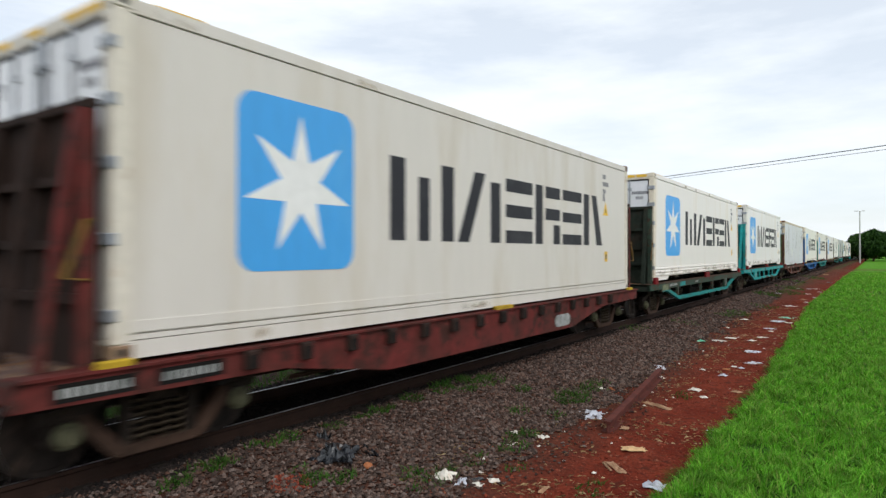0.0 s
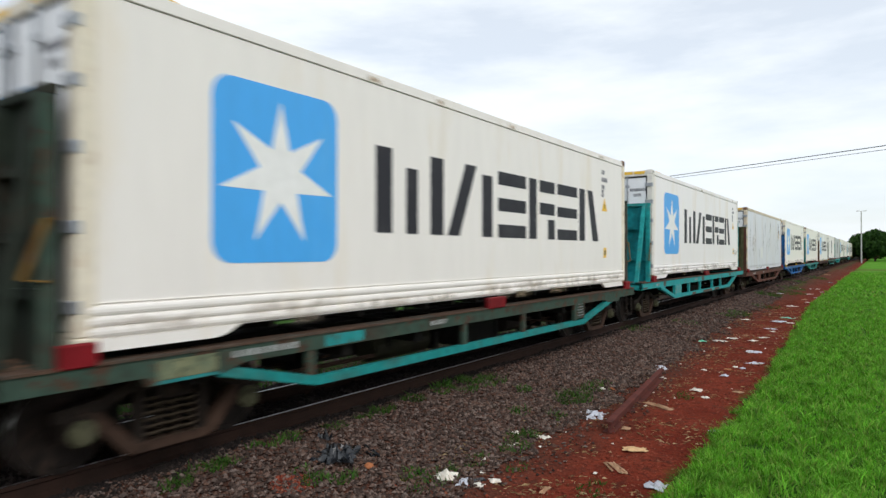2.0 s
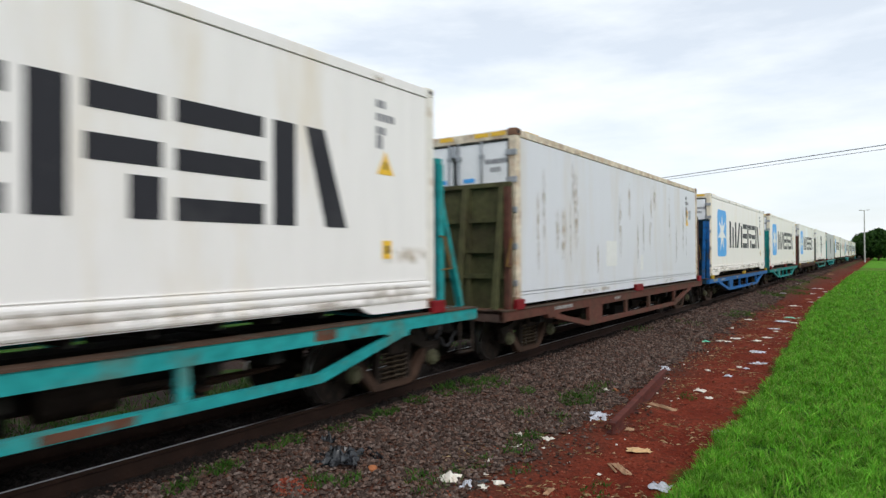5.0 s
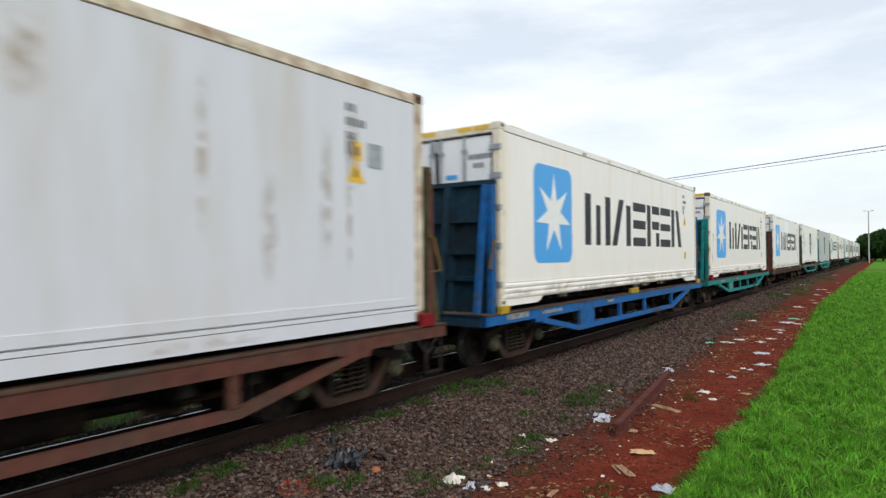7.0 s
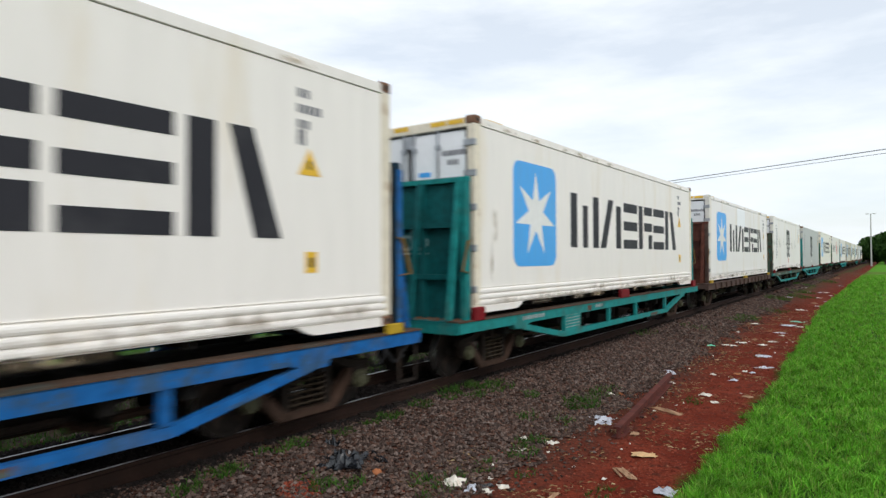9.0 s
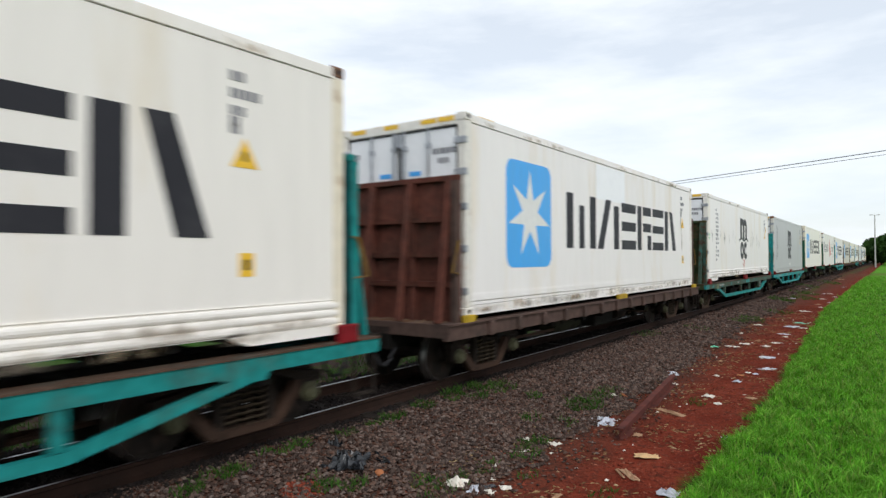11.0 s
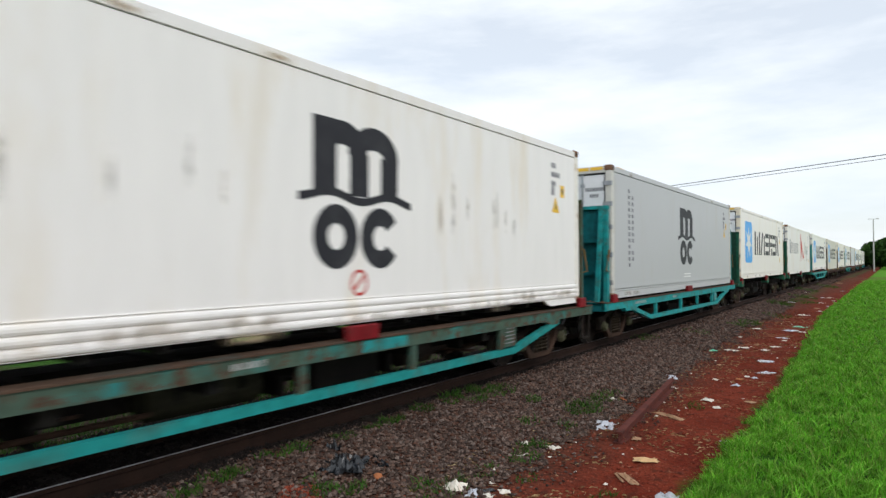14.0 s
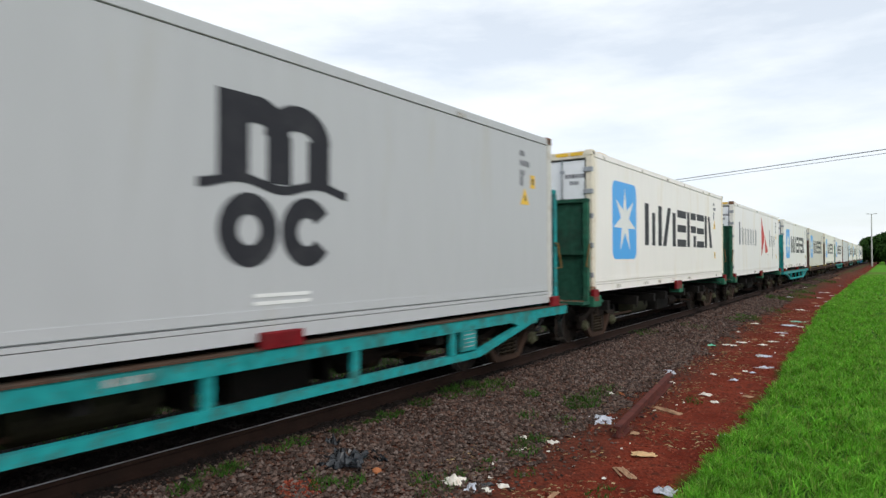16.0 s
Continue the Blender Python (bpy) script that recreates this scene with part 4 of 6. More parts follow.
        st = part("stirrup_step", bm, M_BOGIE, root)
        boxpart("tread", (*sorted((s * 1.14, s * 1.235)), y - 0.33, y + 0.01, 0.284, 0.300), M_BOGIE, st)
    if colour in ("moss", "teal"):
        eb = boxpart("equipment_box", (-1.20, -0.55, y0_ + 0.02, y0_ + 0.24, 0.92, 1.50), M_WALLPAINT["bottle"], root, "dark green equipment box", 0.015)
        boxpart("box_lid", (-1.22, -0.53, y0_ + 0.0, y0_ + 0.26, 1.50, 1.53), M_DARK, eb, "", 0.006)
    if lift:
        for o in root.children:
            o.location.z += lift
    # swept-up dirt on the end platforms
    for y0, y1 in ((y0_ + 0.05, -0.16), (CL + 0.16, y1_ - 0.05)):
        V, F = deck_dirt(y0, y1, 0.915 + lift, len(WAGON_DIRT))
        WAGON_DIRT.append(y0)
        me = bpy.data.meshes.new("deck_dirt")
        me.from_pydata(V, [], F)
        me.materials.append(M_DECKDIRT)
        tagged(part("deck_dirt", me, None, root), "rusty scraps and dirt lying on the end platform", kind="stuff")
    bulkhead(root, paint, wall, True, style)
    bulkhead(root, paint, wall, False, style)
    for y in trucks:
        bogie(y, root, rolling)
    return root


# ---- ground ----
def ground_material():
    m = bpy.data.materials.new("red_earth_gravel_and_grass")
    m.use_nodes = True
    n, k = m.node_tree.nodes, m.node_tree.links
    bsdf = n["Principled BSDF"]
    bsdf.inputs["Roughness"].default_value = 0.95
    bsdf.inputs["Specular IOR Level"].default_value = 0.04
    co = n.new("ShaderNodeTexCoord")
    sep = n.new("ShaderNodeSeparateXYZ")
    k.new(co.outputs["Object"], sep.inputs["Vector"])

    def tex(scale, detail=6):
        t = n.new("ShaderNodeTexNoise")
        t.inputs["Scale"].default_value, t.inputs["Detail"].default_value = scale, detail
        k.new(co.outputs["Object"], t.inputs["Vector"])
        return t.outputs["Fac"]

    def math_(op, a, b):
        q = n.new("ShaderNodeMath")
        q.operation = op
        for i, v in enumerate((a, b)):
            if isinstance(v, (int, float)):
                q.inputs[i].default_value = v
            else:
                k.new(v, q.inputs[i])
        return q.outputs["Value"]

    def ramp(v, lo, hi):
        q = n.new("ShaderNodeMapRange")
        q.inputs["From Min"].default_value, q.inputs["From Max"].default_value = lo, hi
        k.new(v, q.inputs["Value"])
        return q.outputs["Result"]

    def mix(f, a, b):
        q = n.new("ShaderNodeMixRGB")
        for name, v in (("Fac", f), ("Color1", a), ("Color2", b)):
            if isinstance(v, tuple):
                q.inputs[name].default_value = (*v, 1)
            else:
                k.new(v, q.inputs[name])
        return q.outputs["Color"]

    mid, fine, big = tex(1.6), tex(24), tex(0.35)
    dirt = mix(ramp(mid, 0.35, 0.7), (0.115, 0.017, 0.009), (0.185, 0.036, 0.019))
    dirt = mix(ramp(fine, 0.5, 0.75), dirt, (0.055, 0.012, 0.008))
    lump = tex(7)
    dirt = mix(ramp(lump, 0.54, 0.68), dirt, (0.075, 0.020, 0.012))
    dirt = mix(ramp(tex(60, 3), 0.62, 0.70), dirt, (0.24, 0.085, 0.05))
    vor = n.new("ShaderNodeTexVoronoi")
    vor.inputs["Scale"].default_value = 22
    k.new(co.outputs["Object"], vor.inputs["Vector"])
    stone = mix(vor.outputs["Distance"], (0.060, 0.040, 0.034), (0.022, 0.015, 0.013))
    stone = mix(ramp(mid, 0.45, 0.75), stone, (0.075, 0.034, 0.024))
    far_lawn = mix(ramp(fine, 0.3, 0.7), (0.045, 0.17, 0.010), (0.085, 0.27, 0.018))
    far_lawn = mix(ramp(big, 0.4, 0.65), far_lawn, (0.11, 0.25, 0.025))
    # dark greens paint the shade between grass blades into the near ground
    blade_gap_shade = mix(ramp(fine, 0.4, 0.7), (0.016, 0.055, 0.006), (0.045, 0.11, 0.015))
    grass = mix(ramp(sep.outputs["Y"], 25, 60), blade_gap_shade, far_lawn)
    wob = math_("MULTIPLY", math_("SUBTRACT", mid, 0.5), 0.9)
    x, y = sep.outputs["X"], sep.outputs["Y"]
    yc = math_("MINIMUM", math_("MAXIMUM", y, 12), 31)
    g = math_("ADD", math_("ADD", x, math_("MULTIPLY", math_("SUBTRACT", yc, 12), 0.038)), wob)
    is_grass = ramp(g, -1.70, -1.52)
    far_y = ramp(y, 60, 85)                       # beyond, the grass closes in on the ballast
    yb = math_("MULTIPLY", math_("SUBTRACT", math_("MINIMUM", math_("MAXIMUM", y, 8), 22), 8), 0.045)
    is_ballast = ramp(math_("ADD", math_("ADD", x, yb), math_("MULTIPLY", wob, 0.8)), -3.1, -3.6)
    side = ramp(math_("ADD", x, math_("MULTIPLY", wob, 1.2)), -7.7, -8.3)
    col = mix(is_ballast, dirt, stone)
    worn = ramp(big, 0.56, 0.66)
    mixed = math_("MULTIPLY", ramp(math_("ADD", math_("ADD", x, yb), math_("MULTIPLY", wob, 1.2)), -2.35, -3.1), 0.72)   # gravel trodden into the earth
    col = mix(mixed, col, mix(ramp(fine, 0.4, 0.65), (0.105, 0.040, 0.025), (0.050, 0.026, 0.019)))
    col = mix(math_("MULTIPLY", ramp(math_("ADD", x, wob), -5.35, -5.6), ramp(math_("ADD", x, wob), -8.5, -8.0)), col, (0.010, 0.008, 0.008))   # oil-dark bed, with the shade under the train painted in
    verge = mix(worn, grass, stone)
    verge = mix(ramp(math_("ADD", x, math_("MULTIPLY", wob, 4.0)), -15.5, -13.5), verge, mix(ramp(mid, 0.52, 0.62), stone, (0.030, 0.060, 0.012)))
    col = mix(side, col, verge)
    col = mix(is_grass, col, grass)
    thin = math_("MULTIPLY", math_("MULTIPLY", ramp(y, 24, 50), ramp(math_("ADD", x, wob), -4.9, -4.4)), is_ballast)
    col = mix(math_("MULTIPLY", thin, 0.85), col, mix(ramp(mid, 0.45, 0.6), (0.075, 0.038, 0.026), (0.040, 0.085, 0.016)))
    track_end = math_("MULTIPLY", math_("MULTIPLY", ramp(math_("ADD", y, math_("MULTIPLY", wob, 9.0)), 84, 88), ramp(math_("ADD", y, math_("MULTIPLY", wob, 9.0)), 101, 97)), ramp(x, -4.8, -4.2))
    col = mix(math_("MULTIPLY", track_end, 0.45), col, (0.10, 0.06, 0.03))
    spread = math_("MULTIPLY", math_("MULTIPLY", ramp(y, 45, 60), ramp(y, 100, 92)), ramp(math_("ADD", math_("MULTIPLY", wob, 1.5), x), -2.6, -3.2))
    col = mix(math_("MULTIPLY", math_("MULTIPLY", spread, 0.7), ramp(x, -4.6, -4.2)), col, mix(ramp(lump, 0.42, 0.6), dirt, (0.085, 0.045, 0.032)))
    k.new(col, bsdf.inputs["Base Color"])
    bp = n.new("ShaderNodeBump")
    bp.inputs["Strength"].default_value, bp.inputs["Distance"].default_value = 0.7, 0.05
    k.new(math_("ADD", math_("ADD", fine, math_("MULTIPLY", lump, 1.6)), mid), bp.inputs["Height"])
    k.new(bp.outputs["Normal"], bsdf.inputs["Normal"])
    return m


def spaced(parts):
    out = []
    for a, b, n in parts:
        out += list(np.linspace(a, b, n, endpoint=False))
    return out + [parts[-1][1]]


gx = spaced([(-2600, -200, 12), (-200, -40, 20), (-40, -9.2, 30), (-9.2, 2.0, 90), (2.0, 40, 16), (40, 300, 10), (300, 2600, 10)])
gy = spaced([(-1500, -100, 10), (-100, 0, 14), (0, 2.0, 8), (2.0, 26, 170), (26, 80, 90), (80, 260, 50), (260, 600, 12), (600, 4200, 12)])
verts = [(x, y, ground_z(x, y)) for y in gy for x in gx]
nx = len(gx)
faces = [(j * nx + i, j * nx + i + 1, (j + 1) * nx + i + 1, (j + 1) * nx + i) for j in range(len(gy) - 1) for i in range(nx - 1)]
me = bpy.data.meshes.new("ground")
me.from_pydata(verts, [], faces)
me.materials.append(ground_material())
for p in me.polygons:
    p.use_smooth = True
tagged(new("ground", me), "red earth, dark ballast and mown green grass", "ground", kind="structure")


# ---- track: two rails on sleepers ----
def track_mesh(u, profile, d0, d1, step):
    bm = B()
    prev = None
    n = max(2, int((d1 - d0) / step))
    for i in range(n + 1):
        x, y, a = on_track(d0 + (d1 - d0) * i / n)
        ca, sa = math.cos(radians(a)), math.sin(radians(a))
        rowv = [bm.verts.new((x + ca * (u + q), y + sa * (u + q), z)) for q, z in profile]
        if prev:
            for j in range(len(profile)):
                h = (j + 1) % len(profile)
                bm.faces.new((prev[j], prev[h], rowv[h], rowv[j]))
        prev = rowv
    return bm


RAIL = [(-0.065, -0.165), (0.065, -0.165), (0.065, -0.150), (0.012, -0.125), (0.010, -0.045), (0.033, -0.032), (0.033, -0.004), (0.026, -0.001), (0.016, 0.0),
        (-0.012, 0.0), (-0.026, -0.001), (-0.033, -0.004), (-0.033, -0.032), (-0.010, -0.045), (-0.012, -0.125), (-0.065, -0.150)]
for u in (0.535, -0.535):
    bm = track_mesh(u, RAIL, -60, 330, 4)
    rail = tagged(new("rail", mesh_of("rail", bm, [M_RAILSIDE, M_RAILHEAD])), "rusty steel rail with a polished running head", "rail", "rails of the track", "structure")
    for p in rail.data.polygons:
        if p.center.z > -0.0003:
            p.material_index = 1
bm = B()
box(bm, -1.0, 1.0, -0.11, 0.11, -0.30, -0.168, 0.012)
for s in (0.535, -0.535):
    box(bm, s - 0.12, s + 0.12, -0.08, 0.08, -0.168, -0.152)
sl_mesh = mesh_of("sleeper", bm, M_SLEEPER)
track_bed = tagged(new("track"), "wooden sleepers bedded in dark ballast", "track", kind="structure")
for i in range(290):
    x, y, a = on_track(-6 + i * 0.66)
    o = new("sleeper", sl_mesh)
    o.parent = track_bed
    o.matrix_basis = pose(x, y, 0.002 * (i % 5), 0, 0, a)


# ---- ballast stones ----
def stuff(name, V, F, material, label, category):
    m = bpy.data.meshes.new(name)
    m.from_pydata(V.tolist() if hasattr(V, "tolist") else V, [], F.tolist() if hasattr(F, "tolist") else F)
    m.materials.append(material)
    return tagged(new(name, m), label, category, kind="stuff")


def island_material(name, tones, rough=0.9, blotch=60, swing=(0.6, 1.4)):
    m = bpy.data.materials.new(name)
    m.use_nodes = True
    n, k = m.node_tree.nodes, m.node_tree.links
    bsdf = n["Principled BSDF"]
    bsdf.inputs["Roughness"].default_value = rough
    bsdf.inputs["Specular IOR Level"].default_value = 0.10
    g = n.new("ShaderNodeNewGeometry")
    r = n.new("ShaderNodeValToRGB")
    r.color_ramp.elements[0].color = (*tones[0], 1)
    r.color_ramp.elements[1].color = (*tones[-1], 1)
    for i, t in enumerate(tones[1:-1]):
        e = r.color_ramp.elements.new((i + 1) / (len(tones) - 1))
        e.color = (*t, 1)
    k.new(g.outputs["Random Per Island"], r.inputs["Fac"])
    no = n.new("ShaderNodeTexNoise")
    no.inputs["Scale"].default_value = blotch
    oc = n.new("ShaderNodeTexCoord")
    k.new(oc.outputs["Object"], no.inputs["Vector"])
    h = n.new("ShaderNodeHueSaturation")
    mr = n.new("ShaderNodeMapRange")
    mr.inputs["From Min"].default_value, mr.inputs["From Max"].default_value = 0.25, 0.75
    mr.inputs["To Min"].default_value, mr.inputs["To Max"].default_value = swing
    k.new(no.outputs["Fac"], mr.inputs["Value"])
    k.new(mr.outputs["Result"], h.inputs["Value"])
    k.new(r.outputs["Color"], h.inputs["Color"])
    k.new(h.outputs["Color"], bsdf.inputs["Base Color"])
    return m


OCT = np.array([(1, 0, 0), (-1, 0, 0), (0, 1, 0), (0, -1, 0), (0, 0, 1), (0, 0, -1)], float)
OCTF = np.array([(0, 2, 4), (2, 1, 4), (1, 3, 4), (3, 0, 4), (2, 0, 5), (1, 2, 5), (3, 1, 5), (0, 3, 5)])


def stones(spots, sizes, rng):
    n = len(spots)
    v = OCT[None] * (1 + 0.45 * (rng.random((n, 6, 1)) - 0.5)) + 0.35 * (rng.random((n, 6, 3)) - 0.5)
    v = v * (np.array([1.0, 0.85, 0.6]) * (0.7 + 0.6 * rng.random((n, 1, 3)))) * sizes[:, None, None]
    a = rng.random(n) * 6.28
    c, s = np.cos(a)[:, None], np.sin(a)[:, None]
    v = np.stack([v[..., 0] * c - v[..., 1] * s, v[..., 0] * s + v[..., 1] * c, v[..., 2]], -1) + spots[:, None, :]
    f = OCTF[None] + (np.arange(n) * 6)[:, None, None]
    return v.reshape(-1, 3), f.reshape(-1, 3)


rng = np.random.default_rng(4)
M_STONE = island_material("dark_basalt_ballast", [(0.022, 0.015, 0.013), (0.068, 0.046, 0.038), (0.038, 0.026, 0.021), (0.120, 0.083, 0.068), (0.078, 0.038, 0.026), (0.034, 0.024, 0.020), (0.155, 0.118, 0.102), (0.098, 0.052, 0.036)])
spots, sizes, oil_shade = [], [], []
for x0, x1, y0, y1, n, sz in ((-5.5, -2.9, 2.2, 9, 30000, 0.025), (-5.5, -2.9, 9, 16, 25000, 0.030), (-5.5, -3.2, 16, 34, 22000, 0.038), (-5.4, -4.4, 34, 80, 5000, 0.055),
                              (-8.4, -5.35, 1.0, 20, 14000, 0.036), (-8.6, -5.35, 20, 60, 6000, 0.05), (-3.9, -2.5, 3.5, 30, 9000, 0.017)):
    X, Yv = x0 + (x1 - x0) * rng.random(n), y0 + (y1 - y0) * rng.random(n)
    for x, y, r in zip(X, Yv, rng.random(n)):
        # stones in the band beneath the wagons carry the train's shade in their colour
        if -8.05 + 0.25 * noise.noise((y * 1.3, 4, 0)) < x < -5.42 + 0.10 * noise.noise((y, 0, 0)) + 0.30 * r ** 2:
            oil_shade.append((x, y, ground_z(x, y) + sz * 0.25, sz * (0.6 + 0.7 * r)))
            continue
        if x + 0.045 * (min(max(y, 8), 22) - 8) + 0.35 * noise.noise((x * 1.1, y * 1.1, 2)) + 0.25 * noise.noise((x * 4, y * 4, 5)) > -3.2 + 0.5 * (sz < 0.02) * r:
            continue
        d = min(abs(x - TRACK_X - 0.535), abs(x - TRACK_X + 0.535))
        if d < 0.10:
            continue
        spots.append((x, y, ground_z(x, y) + sz * (0.1 + 0.7 * r)))
        sizes.append(sz * (0.6 + 0.9 * r * r))
V, F = stones(np.array(spots), np.array(sizes), rng)
stuff("ballast_stones", V, F, M_STONE, "loose dark grey-brown ballast stones beside the rails", "gravel")
# Near-black tones: oil plus the painted shade below the wagons.
M_OIL_SHADE = island_material("oil_and_shade_black_ballast", [(0.008, 0.007, 0.007), (0.018, 0.014, 0.013), (0.012, 0.010, 0.009), (0.028, 0.022, 0.020)])
oil_shade = np.array(oil_shade)
V, F = stones(oil_shade[:, :3], oil_shade[:, 3], rng)
stuff("oily_ballast_stones", V, F, M_OIL_SHADE, "ballast stones between and beside the rails, blackened by oil and painted-in train shade", "gravel")
M_CLOD = island_material("red_earth_clods", [(0.07, 0.014, 0.009), (0.15, 0.028, 0.015), (0.21, 0.050, 0.028), (0.11, 0.020, 0.012), (0.26, 0.10, 0.06)])
cl = []
for q in rng.random((15000, 4)):
    y = 4.5 + 28 * q[0] ** 1.5
    x = -3.75 + (GRASS_EDGE(y) + 3.75) * q[1]
    if noise.noise((x * 1.7, y * 1.7, 9)) > -0.15 - 0.3 * q[3]:
        cl.append((x, y, ground_z(x, y) + 0.002, 0.005 + 0.019 * q[2] ** 3))
for q in rng.random((260, 3)):
    a, r = 6.283 * q[0], 0.17 * q[1] ** 0.6
    x, y = -4.33 + r * math.cos(a), 3.84 + 1.2 * r * math.sin(a)
    cl.append((x, y, ground_z(x, y) + 0.014, 0.012 + 0.014 * q[2]))
cl = np.array(cl)
V, F = stones(cl[:, :3], cl[:, 3] * (1 + cl[:, 1] * 0.02), rng)
stuff("earth_clods", V, F, M_CLOD, "small clods and pebbles strewn over the red earth", "gravel")


# ---- grass ----
def blades(spots, heights, widths, rng, lean=0.55):
    n = len(spots)
    a, b = rng.random(n) * 6.28, rng.random(n) * 6.28
    side = np.stack([np.cos(a), np.sin(a), 0 * a], -1) * widths[:, None] / 2
    tip = np.stack([np.cos(b), np.sin(b), 0 * b], -1) * (heights * lean * rng.random(n))[:, None]
    up = np.array([0, 0, 1.0]) * heights[:, None]
    p = np.stack([spots - side, spots + side, spots + side * 0.75 + tip * 0.35 + up * 0.6, spots - side * 0.75 + tip * 0.35 + up * 0.6, spots + tip + up], 1)
    i = (np.arange(n) * 5)[:, None]
    quads = np.concatenate([i, i + 1, i + 2, i + 3], 1)
    tris = np.concatenate([i + 3, i + 2, i + 4], 1)
    return p.reshape(-1, 3), quads.tolist() + tris.tolist()


def leaf_material(name, tones, blotch=2.2, swing=(0.62, 1.32)):
    m = island_material(name, tones, 0.6, blotch, swing)
    n, k = m.node_tree.nodes, m.node_tree.links
    bsdf = n["Principled BSDF"]
    tr = n.new("ShaderNodeBsdfTranslucent")
    mx = n.new("ShaderNodeMixShader")
    mx.inputs["Fac"].default_value = 0.3
    src = bsdf.inputs["Base Color"].links[0].from_socket
    k.new(src, tr.inputs["Color"])
    k.new(bsdf.outputs["BSDF"], mx.inputs[1])
    k.new(tr.outputs["BSDF"], mx.inputs[2])
    k.new(mx.outputs["Shader"], n["Material Output"].inputs["Surface"])
    return m


M_BLADE = leaf_material("green_grass_blades", [(0.045, 0.17, 0.010), (0.11, 0.35, 0.018), (0.17, 0.46, 0.035), (0.07, 0.26, 0.012), (0.24, 0.42, 0.06), (0.13, 0.40, 0.025), (0.05, 0.21, 0.010), (0.27, 0.36, 0.08), (0.03, 0.12, 0.008), (0.20, 0.50, 0.05)], 5.0, (0.5, 1.5))
M_WEED = leaf_material("weed_leaves", [(0.022, 0.068, 0.010), (0.036, 0.105, 0.014), (0.058, 0.125, 0.020), (0.075, 0.095, 0.030)])
sp, hh, ww = [], [], []
for y0, y1, n, h, w in ((4.2, 9, 60000, 0.085, 0.008), (9, 18, 48000, 0.090, 0.012), (18, 36, 30000, 0.11, 0.022), (36, 80, 16000, 0.14, 0.05)):
    for x, y, r, q in zip(rng.random(n), rng.random(n), rng.random(n), rng.random(n)):
        yy = y0 + (y1 - y0) * y
        e = GRASS_EDGE(yy) + 0.20 * noise.noise((yy * 0.8, 3, 1)) + 0.22 * noise.noise((yy * 2.4, 3, 1)) + 0.10 * noise.noise((yy * 7, 3, 1))
        xx = e + (0.9 - e) * (x if q > 0.15 else x * x * 0.3)
        dens = noise.noise((xx * 2.2, yy * 2.2, 5)) + 0.7 * noise.noise((xx * 6, yy * 6, 8))
        if r < 0.40 - 1.0 * dens:
            continue
        sp.append((xx, yy, ground_z(xx, yy) - 0.005))
        hh.append(h * (0.28 + 0.6 * q + 0.85 * max(0, dens)) * (1.0 if xx > e + 0.2 else 1.25))
        ww.append(w * (0.6 + 0.8 * r))
for q in rng.random((2600, 3)):                       # tufts standing above the rest
    cy = 4.3 + 22 * q[0] ** 1.7
    cx = GRASS_EDGE(cy) + 0.05 + (1.2 - GRASS_EDGE(cy)) * q[1] ** 1.3
    for t_ in rng.random((16, 3)):
        px_, py_ = cx + 0.07 * (t_[0] - 0.5), cy + 0.10 * (t_[1] - 0.5)
        sp.append((px_, py_, ground_z(px_, py_) - 0.005))
        hh.append((0.05 + 0.10 * t_[2]) * (0.6 + 0.7 * q[2]))
        ww.append(0.007 + 0.0006 * cy)
V, F = blades(np.array(sp), np.array(hh), np.array(ww), rng, 1.5)
stuff("grass", V, F, M_BLADE, "bright green mown grass along the red earth", "grass")


M_STRAW = island_material("dry_straw", [(0.20, 0.13, 0.06), (0.34, 0.24, 0.12), (0.14, 0.07, 0.035), (0.42, 0.33, 0.19)])
st_ = []
for q in rng.random((5200, 3)):
    y = 4.6 + 24 * q[0] ** 1.4
    x = -3.9 + (GRASS_EDGE(y) + 3.9) * q[1]
    if noise.noise((x * 1.2, y * 1.2, 12)) > -0.05:
        st_.append((x, y, ground_z(x, y) + 0.006))
st_ = np.array(st_)
V, F = blades(st_, 0.006 + 0.012 * rng.random(len(st_)), 0.03 + 0.05 * rng.random(len(st_)), rng, 1.0)
stuff("dry_straw", V, F, M_STRAW, "dry straw and leaf bits strewn on the red earth", "straw")
WV, WF = [], []


def weed_clump(x, y, r, n, h, seed):
    g = np.random.default_rng(seed)
    a, q = g.random(n) * 6.28, np.sqrt(g.random(n)) * r
    X, Yv = x + np.cos(a) * q, y + np.sin(a) * q * 1.8
    keep = [(i, j) for i, j in zip(X, Yv) if noise.noise((i * 6, j * 6, 4)) > -0.1]
    S = np.array([(i, j, ground_z(i, j) + 0.01) for i, j in keep])
    n = len(S)
    V, F = blades(S, h * (0.25 + 0.65 * g.random(n)), (0.008 + 0.009 * g.random(n)) * (1 + y * 0.02), g, 2.0)
    base = sum(len(v) for v in WV)
    WV.append(V)
    WF.extend([tuple(k + base for k in f) for f in F])


